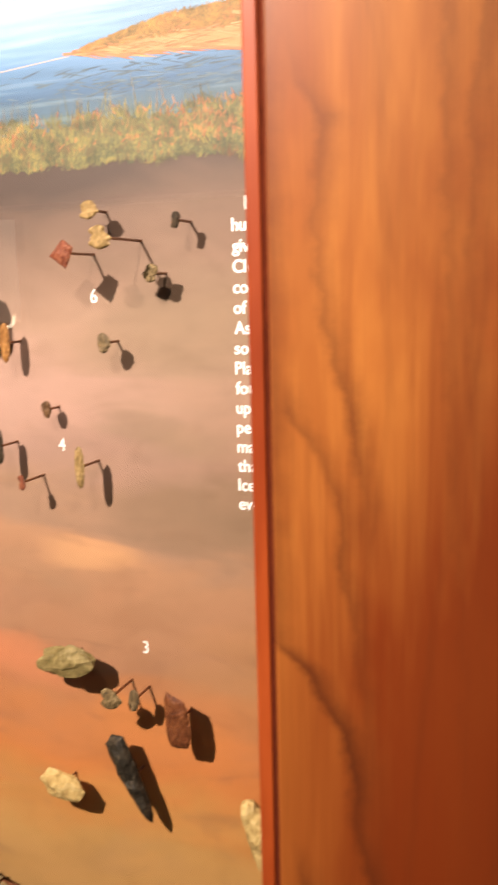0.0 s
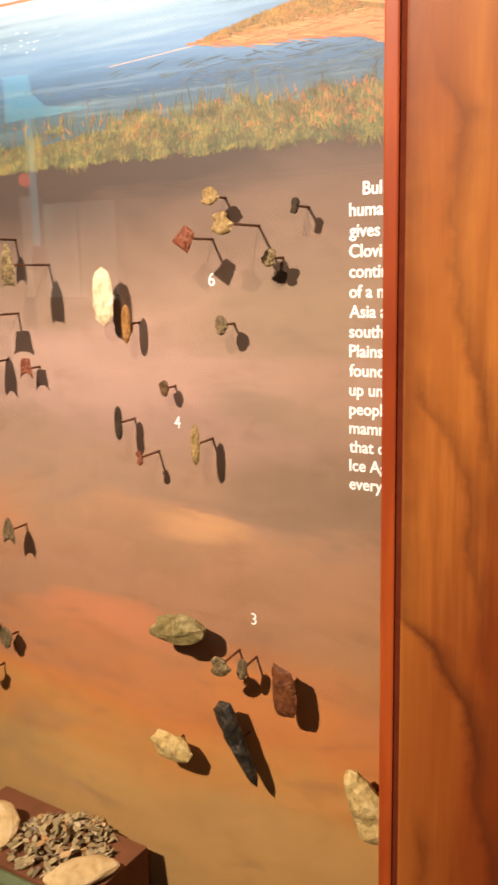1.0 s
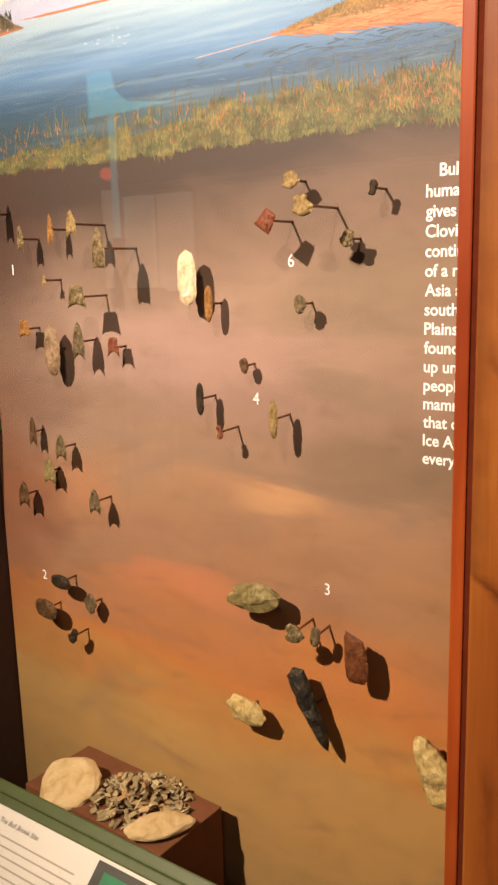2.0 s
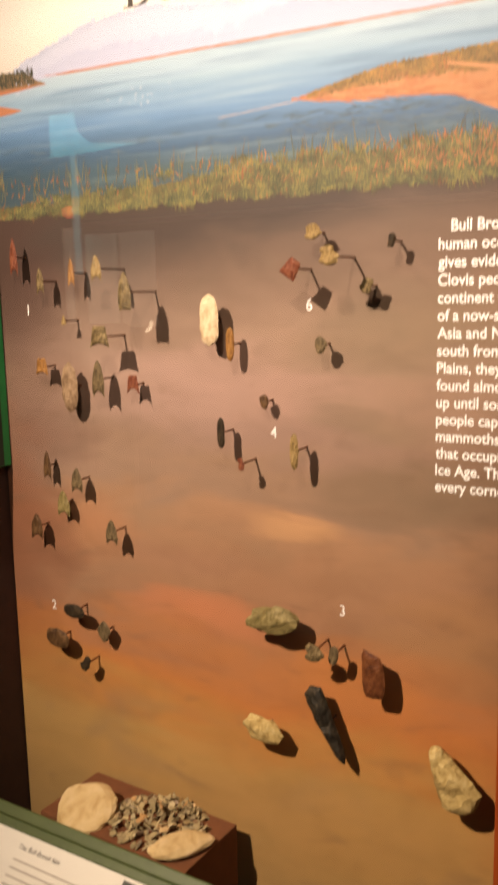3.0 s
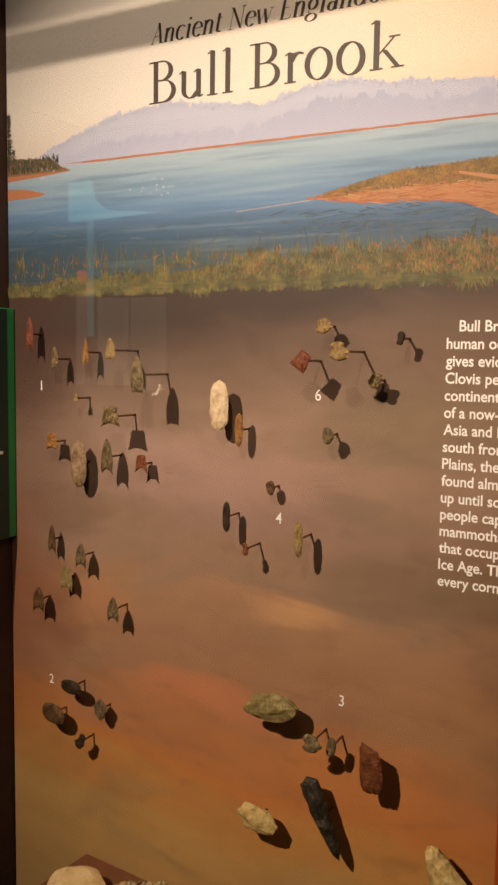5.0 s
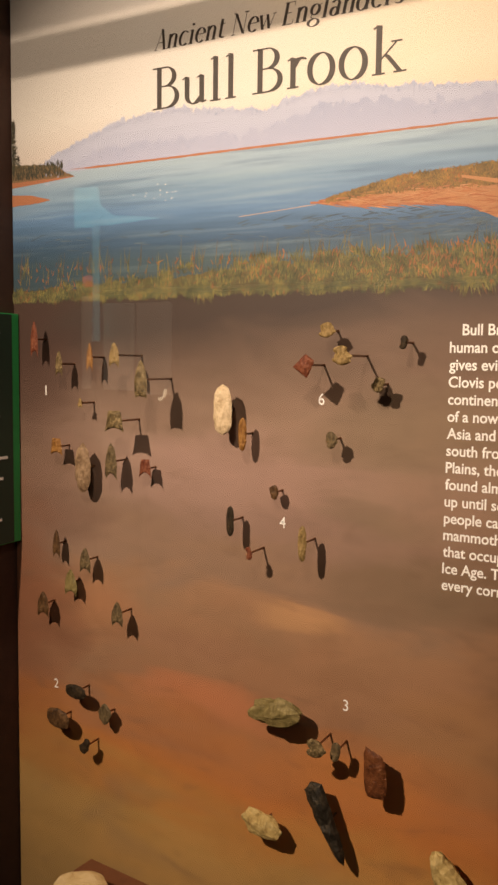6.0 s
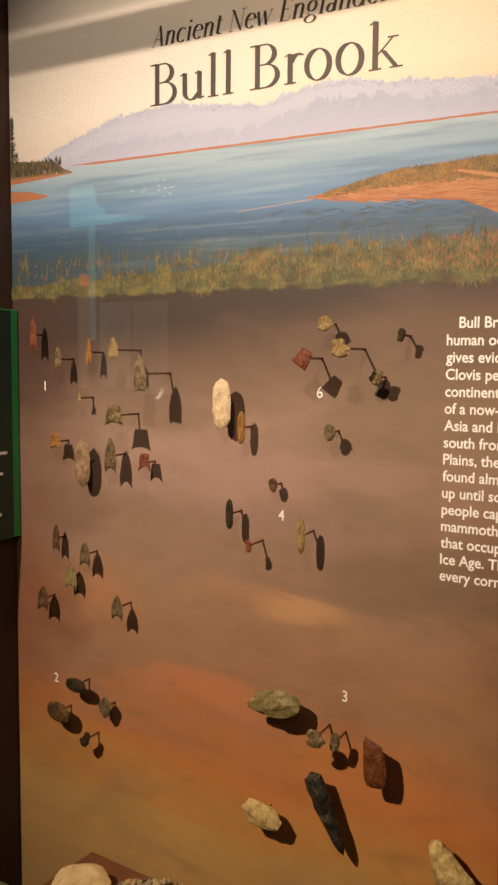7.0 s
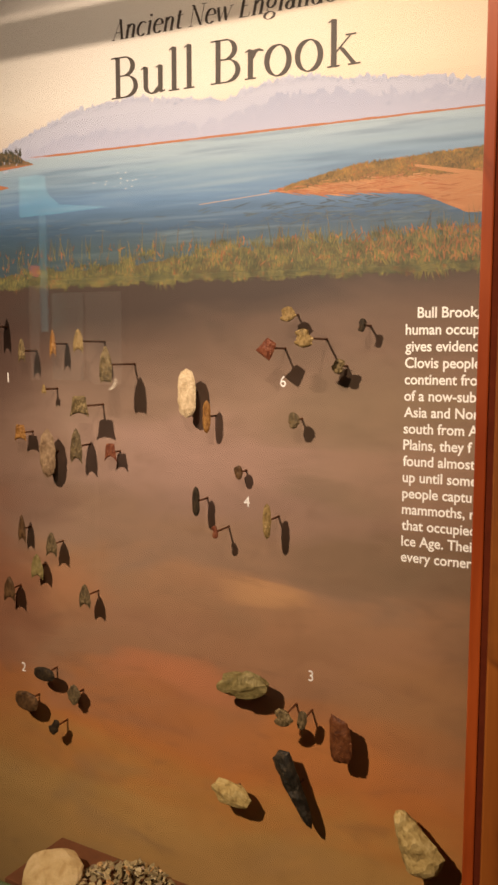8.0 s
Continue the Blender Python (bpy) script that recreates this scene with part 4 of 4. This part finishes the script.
FP = ("spear_point", "spear point")
artefact(*FP, "slender reddish fluted spear point on brass pin", "point", "red", -0.624, 1.490, 0.035, 0.021, 0.072, 11)
artefact(*FP, "small grey fluted spear point with pale tip", "point", "mottled", -0.549, 1.441, 0.047, 0.019, 0.051, 12)
artefact(*FP, "narrow amber fluted spear point on brass pin", "point", "amber", -0.474, 1.455, 0.044, 0.016, 0.055, 13)
artefact(*FP, "tan triangular spear point on long brass pin", "point", "tan", -0.382, 1.459, 0.086, 0.025, 0.046, 14)
artefact(*FP, "mottled grey fluted spear point on long pin", "point", "mottled", -0.313, 1.416, 0.098, 0.029, 0.068, 15, notch=0.05)
artefact(*FP, "tiny tan spear point on brass pin", "point", "tan", -0.499, 1.365, 0.043, 0.011, 0.021, 16)
artefact("broken_spear_point", "broken spear point", "broad mottled spear point base on long pin", "base", "mottled", -0.388, 1.336, 0.078, 0.043, 0.040, 17)
artefact("broken_spear_point", "broken spear point", "tan broken spear point base with notched foot", "base", "amber", -0.564, 1.275, 0.039, 0.031, 0.034, 18)
artefact(*FP, "long mottled tan lanceolate spear point", "leaf", "buff", -0.500, 1.237, 0.035, 0.040, 0.098, 19)
artefact(*FP, "grey-brown fluted spear point with forked base", "point", "grey", -0.421, 1.255, 0.046, 0.030, 0.072, 20)
artefact("broken_spear_point", "broken spear point", "red broken spear point base with forked foot", "base", "red", -0.349, 1.245, 0.034, 0.029, 0.036, 21, notch=0.3)
artefact("stone_biface", "biface", "large cream oval biface with chipped faces", "oval", "cream", -0.176, 1.364, 0.040, 0.038, 0.090, 22)
artefact("stone_knife", "stone knife", "narrow amber stone blade on brass pin", "blade", "amber", -0.137, 1.322, 0.036, 0.017, 0.060, 23)
artefact("stone_drill", "drill", "slim dark stone drill on brass pin", "blade", "dark", -0.155, 1.166, 0.045, 0.016, 0.055, 24)
artefact("stone_scraper", "scraper", "yellow-grey chipped stone scraper", "flake", "tan", 0.026, 1.504, 0.045, 0.028, 0.026, 31)
artefact("stone_scraper", "scraper", "yellowish stone scraper on long pin", "flake", "tan", 0.080, 1.462, 0.111, 0.029, 0.031, 32)
artefact("stone_scraper", "scraper", "mottled dark stone scraper", "flake", "mottled", 0.117, 1.416, 0.045, 0.024, 0.025, 33)
artefact("stone_scraper", "scraper", "pink-red jasper scraper, squarish", "base", "red", 0.002, 1.446, 0.078, 0.031, 0.031, 34, tilt=35, notch=0.0)
artefact("stone_scraper", "scraper", "small dark grey stone scraper", "flake", "dark", 0.158, 1.484, 0.045, 0.018, 0.022, 35)
artefact("stone_scraper", "scraper", "small grey stone scraper", "flake", "grey", 0.035, 1.322, 0.042, 0.021, 0.029, 36)
artefact("stone_flake", "stone flake", "tiny brown stone flake", "flake", "brown", -0.074, 1.223, 0.030, 0.018, 0.026, 37)
artefact("stone_flake", "stone flake", "tiny red stone flake on brass pin", "flake", "red", -0.110, 1.115, 0.056, 0.014, 0.024, 38)
artefact("stone_knife", "stone knife", "yellow slender stone blade on brass pin", "blade", "tan", -0.009, 1.143, 0.052, 0.016, 0.063, 39)
artefact(*FP, "dark narrow spear point with pale tip", "point", "brown", -0.576, 1.073, 0.028, 0.021, 0.061, 41)
artefact(*FP, "tan spear point with waisted base", "point", "grey", -0.492, 1.051, 0.039, 0.029, 0.051, 42)
artefact(*FP, "olive-tan spear point with forked base", "point", "olive", -0.539, 0.997, 0.028, 0.033, 0.055, 43)
artefact(*FP, "dark brown broken spear point", "point", "brown", -0.606, 0.944, 0.036, 0.032, 0.054, 44)
artefact(*FP, "pale tan spear point on bent pin", "point", "grey", -0.407, 0.956, 0.046, 0.029, 0.050, 45)
artefact("stone_scraper", "scraper", "dark flat stone scraper", "oval", "dark", -0.515, 0.777, 0.043, 0.052, 0.030, 51, tilt=2)
artefact("stone_scraper", "scraper", "brown mottled stone scraper", "oval", "brown", -0.564, 0.710, 0.041, 0.059, 0.042, 52, tilt=10)
artefact("stone_flake", "stone flake", "small grey-tan stone flake", "flake", "grey", -0.449, 0.740, 0.032, 0.027, 0.044, 53)
artefact("stone_flake", "stone flake", "small dark greenish stone flake", "flake", "dark", -0.491, 0.667, 0.042, 0.023, 0.036, 54, tilt=20)
artefact("stone_core", "stone core", "large olive-grey oval stone core", "oval", "olive", -0.060, 0.835, 0.048, 0.098, 0.048, 61, tilt=-9, lump=True)
artefact("stone_flake", "stone flake", "mottled stone flake on bent pin", "flake", "mottled", 0.029, 0.796, 0.068, 0.037, 0.033, 62, tilt=15)
artefact("stone_flake", "stone flake", "small grey prism-like stone flake", "blade", "grey", 0.060, 0.790, 0.050, 0.018, 0.036, 67, tilt=10)
artefact("stone_slab", "stone slab", "rust-brown flat stone slab", "slab", "rust", 0.131, 0.766, 0.048, 0.040, 0.080, 63, tilt=-3, notch=0.0)
artefact("stone_tool", "stone tool", "long blue-black pointed stone tool", "spike", "slate", 0.043, 0.653, 0.039, 0.042, 0.148, 64, tilt=-26, thick=0.022)
artefact("stone_lump", "stone lump", "tan rough knobbly stone lump", "flake", "pale", -0.086, 0.615, 0.040, 0.078, 0.046, 65, tilt=12, lump=True)
artefact("stone_lump", "stone lump", "pale wedge-shaped rough stone", "wedge", "pale", 0.266, 0.612, 0.050, 0.072, 0.122, 66, tilt=-30, thick=0.034)

# ---- green text card on the side wall, its light and shade put into two greens ----
card = thing("text_card", "green text card, lit margin and shaded face set by colour", "card", at=(-0.715, 0, 0))
part("card_board", box(0.0, 0.018, -0.30, -0.003, 1.062, 1.543, 0.001), GREEN_LIT, card, "green card margin coloured as lit")
part("card_face", box(0.018, 0.0195, -0.295, -0.024, 1.064, 1.541), GREEN_SHADED, card, "green printed face coloured as shaded")
rng = random.Random(5)
for i in range(10):
    z = 1.50 - i * 0.043
    part("text_bar", box(0.0195, 0.0200, -0.27, -0.040 - rng.random() * 0.03, z, z + 0.006), WHITE_PRINT, card)

# ---- plinth with stones ----
plinth = tagged(part("plinth", box(0.0, 0.360, -0.165, 0.0, 0.12, 0.405, 0.002), PLINTH), "red-brown fabric covered plinth on the case floor", "plinth")
plinth.matrix_world = pose(-0.505, -0.008, 0, 0, 0, -5)
SLAB = mat_stone("pale_slab_stone", (0.46, 0.315, 0.13), (0.60, 0.445, 0.215), (0.70, 0.55, 0.31), 26, 0.8)


def slab(w, d, h, seed):
    bm = rock(w, d, h, seed, 0.065, 4)
    for v in bm.verts:
        k = h / 2 * 0.8
        v.co.z = max(-k, min(k + 0.1 * (v.co.z - k), v.co.z)) + 0.0012 * noise.noise(v.co * 60)
    return bm


disc = part("stone_disc", slab(0.125, 0.115, 0.030, 3.1), SLAB, None)
disc.matrix_world = pose(-0.424, -0.146, 0.422, 24, -4, 20)
tagged(disc, "round flat pale buff stone on the plinth", "stone")
oblong = part("stone_slab_oblong", slab(0.122, 0.054, 0.024, 8.4), SLAB, None)
oblong.matrix_world = pose(-0.196, -0.160, 0.422, 14, 2, 52)
tagged(oblong, "oblong flat pale buff stone on the plinth", "stone")

CHIPS = Nodes("flint_chips")
_geo = CHIPS.add("ShaderNodeObjectInfo")
_fine = CHIPS.noise(CHIPS.coords(), 160.0, 4)
_col = CHIPS.ramp(_geo.outputs["Random"], [(0.0, (0.14, 0.105, 0.05)), (0.3, (0.32, 0.25, 0.12)), (0.55, (0.50, 0.40, 0.20)), (0.72, (0.25, 0.20, 0.11)), (0.86, (0.64, 0.51, 0.28)), (0.94, (0.55, 0.32, 0.12)), (1.0, (0.20, 0.16, 0.11))])
CHIP_MAT = CHIPS.done(CHIPS.mix(0.5, _col, CHIPS.ramp(_fine, [(0.3, (0.2, 0.2, 0.2)), (0.7, (0.8, 0.8, 0.8))]), "OVERLAY"), 0.55)
pile = thing("flint_chip_pile", "heap of grey flint chips on the plinth", "stone chips", at=(-0.285, -0.105, 0.405))
chip_meshes = []
for s in range(8):
    bm = bmesh.new()
    rng = random.Random(100 + s)
    k = 6
    top = [bm.verts.new((math.cos(a) * rng.uniform(0.6, 1.1), math.sin(a) * rng.uniform(0.4, 0.9), rng.uniform(0.04, 0.20))) for a in (2 * math.pi * i / k for i in range(k))]
    low = [bm.verts.new((v.co.x * 1.12, v.co.y * 1.12, -rng.uniform(0.05, 0.16))) for v in top]
    bm.faces.new(top)
    bm.faces.new(low[::-1])
    for i in range(k):
        bm.faces.new((low[i], low[(i + 1) % k], top[(i + 1) % k], top[i]))
    bmesh.ops.recalc_face_normals(bm, faces=bm.faces[:])
    chip_meshes.append(mesh_from("chip", bm, CHIP_MAT))
rng = random.Random(77)
for i in range(300):
    r, a = math.sqrt(rng.random()), rng.uniform(0, 2 * math.pi)
    x, y = 0.100 * r * math.cos(a), 0.082 * r * math.sin(a)
    z = 0.004 + 0.034 * (1 - r * r) * rng.random() ** 0.5
    ob = new("chip", chip_meshes[i % 8])
    ob.parent = pile
    s = rng.uniform(0.0060, 0.0130)
    ob.matrix_basis = pose(x, y, z, rng.gauss(0, 25), rng.gauss(0, 25), rng.uniform(0, 360)) @ Matrix.Diagonal((s, s * 0.8, s * 0.9, 1))

# ---- reading label in front of the plinth ----
desk = thing("reading_label", "slanted cream label in a green moulded frame", "label", at=(-0.31, -0.205, 0.4125))
SLOPE = Matrix.Rotation(radians(3.2), 4, "Y") @ Matrix.Rotation(radians(42), 4, "X")


def on_label(name, x0, x1, v0, v1, n0, n1, material, bevel=0.0, label=""):
    bm = box(x0, x1, v0, v1, n0, n1, bevel)
    bmesh.ops.transform(bm, matrix=SLOPE, verts=bm.verts)
    return part(name, bm, material, desk, label)


on_label("backing_board", -0.40, 0.36, -0.30, -0.004, -0.014, -0.002, GREEN_FRAME)
on_label("frame_rail", -0.40, 0.36, -0.022, 0.0, -0.012, 0.008, GREEN_FRAME, 0.003, "green moulded frame rail")
on_label("frame_rail", -0.40, 0.36, -0.040, -0.022, -0.012, 0.004, GREEN_FRAME, 0.003)
on_label("paper", -0.39, 0.045, -0.30, -0.040, -0.002, 0.0005, PAPER, 0, "cream printed paper")
on_label("paper_strip", 0.045, 0.36, -0.046, -0.040, -0.002, 0.0005, PAPER, 0, "cream paper margin")
on_label("photo", 0.045, 0.36, -0.30, -0.046, -0.002, 0.0007, mat_plain("dark_photo", (0.05, 0.05, 0.038), 0.6, 0, 40, 0.5), 0, "dark printed photograph")
on_label("photo_map", 0.065, 0.34, -0.28, -0.060, 0.0007, 0.0011, mat_plain("green_map", (0.02, 0.20, 0.08), 0.6, 0, 40, 0.3), 0, "green map area")
flat = Matrix.Rotation(radians(-90), 4, "X")
lettering("label_heading", "The Bull Brook Site", DARK_PRINT, 0, 0, 0.0085, desk, width=0.098, slant=0.2, label="dark italic heading",
          turn=SLOPE @ Matrix.Translation((-0.19, -0.066, 0.0011)) @ flat)
rng = random.Random(9)
for i in range(14):
    v = -0.084 - i * 0.0145
    on_label("text_bar", -0.19, 0.025 - rng.random() * 0.03, v - 0.0030, v, 0.0005, 0.0009, GREY_PRINT)

# ---- track spotlights ----
def track_spot(eye, target, glow):
    ob = thing("track_spotlight", "black track spotlight hanging from the ceiling", "spotlight", "track spotlights")
    m = look(eye, target)
    bm = disc_can(0.07 if glow > 10 else 0.045, 0.13 if glow > 10 else 0.08)
    bmesh.ops.transform(bm, matrix=m @ Matrix.Translation((0, 0, -0.01 if glow else -0.02)), verts=bm.verts)
    can = part("can", bm, BLACK_METAL, ob, smooth=False)
    bm = bmesh.new()
    bmesh.ops.create_cone(bm, cap_ends=True, segments=24, radius1=0.058 if glow > 10 else 0.03, radius2=0.058 if glow > 10 else 0.03, depth=0.004, matrix=m @ Matrix.Translation((0, 0, 0.012)))
    part("bulb", bm, mat_glow("lamp_glow", (1.0, 0.86, 0.62), glow), ob, "glowing lamp face")
    back = m @ Vector((0, 0, 0.10 if glow > 10 else 0.05))
    part("stem", rod([back, (back.x, back.y, 2.93)], 0.008), BLACK_METAL, ob)
    bm = box(back.x - 0.06, back.x + 0.06, back.y - 0.02, back.y + 0.02, 2.92, 2.95, 0.003)
    part("track_adapter", bm, BLACK_METAL, ob)
    return ob


track_spot(SPOT_A, AIM_A, 60.0)
track_spot(SPOT_B, AIM_B, 6.0)
# fixture invented to carry the fill lamp, out of view
fill_fixture = thing("fill_lamp_fixture", "round white fixture of the added fill lamp", "ceiling lamp", at=(1.6, -3.0, 2.925))
bm = bmesh.new()
bmesh.ops.create_cone(bm, cap_ends=True, segments=32, radius1=0.27, radius2=0.29, depth=0.05)
part("diffuser", bm, mat_glow("diffuser_glow", (1.0, 0.85, 0.66), 1.2), fill_fixture)

# ---- made-up shapes across the gallery, most of them glowing, added to mirror in the glass ----
# invented glowing pennant and post, source of the blue-green reflection
sign = thing("pennant_glow", "pale blue-green glowing pennant shape added to mirror in the glass", "sign", at=(-2.51, -3.30, 0))
bm = bmesh.new()
outline = [(-0.13, 2.40), (0.04, 2.40), (0.06, 2.30), (0.14, 2.235), (0.46, 2.20), (0.14, 2.185), (-0.13, 2.18)]
face = bm.faces.new([bm.verts.new((x, 0, z)) for x, z in outline])
bmesh.ops.solidify(bm, geom=[face], thickness=0.03)
part("glow_pennant", bm, mat_glow("pale_cyan_glow", (0.43, 0.84, 0.86), 0.75), sign)
# invented red ball for the red dot in the reflection
bm = bmesh.new()
bmesh.ops.create_uvsphere(bm, u_segments=16, v_segments=10, radius=0.034, matrix=Matrix.Translation((-0.028, 0.0, 1.885)))
part("red_glow_ball", bm, mat_glow("red_glow", (0.95, 0.08, 0.04), 5.0), sign, "small red glowing ball added for a mirrored dot", True)
part("glow_post_foot", box(0.008, 0.042, -0.03, 0.03, 0.0, 1.55, 0.004), BLACK_METAL, sign)
part("glow_post", box(0.004, 0.046, -0.006, 0.006, 1.55, 2.18, 0.003), mat_glow("cyan_post_glow", (0.42, 0.85, 0.88), 1.6), sign)
# invented glowing panels and edge that give the pale reflected rectangle
glow_panels = thing("glow_panels", "softly glowing pale panels added to mirror in the glass", "light box", at=(-2.33, -3.4, 0))
part("lit_panel", box(-0.155, 0.035, 0.0, 0.04, 1.26, 1.765, 0.004), mat_glow("dim_green_glow", (0.70, 0.74, 0.60), 0.65), glow_panels)
part("lit_panel", box(0.075, 0.285, 0.0, 0.04, 1.26, 1.765, 0.004), mat_glow("dim_tan_glow", (0.80, 0.68, 0.50), 0.75), glow_panels)
part("panel_back", box(-0.18, 0.31, -0.04, -0.002, 1.22, 1.79, 0.004), BLACK_METAL, glow_panels, "black backing behind the glowing panels")
part("lit_edge", box(-0.31, -0.262, 0.0, 0.04, 1.28, 1.81, 0.004), mat_glow("beige_edge_glow", (0.80, 0.66, 0.48), 0.95), glow_panels)
# glowing crescent added to make the small curved glint
bm = bmesh.new()
outer, inner = arc(0.235, 1.285, 0.045, 0.055, -95, 5), arc(0.224, 1.298, 0.045, 0.055, -85, 0)
rim = bm.faces.new([bm.verts.new((x, 0.045, z)) for x, z in outer + inner[::-1]])
bmesh.ops.solidify(bm, geom=[rim], thickness=0.006)
part("glow_crescent", bm, mat_glow("white_crescent_glow", (1.0, 0.93, 0.80), 2.2), glow_panels, "bright crescent added for a glint in the glass")
part("stand", box(-0.285, 0.12, 0.0, 0.05, 0.0, 1.28, 0.004), BLACK_METAL, glow_panels)
# unseen pale board, added so a strip of it mirrors over the grass
fascia = thing("reflected_strip", "long pale board added for a strip mirrored in the glass", "fascia", at=(0, -4.15, 0), kind="structure")
part("strip_board", box(-3.1, 2.4, 0.0, 0.06, 1.885, 1.915, 0.004), CREAM, fascia)
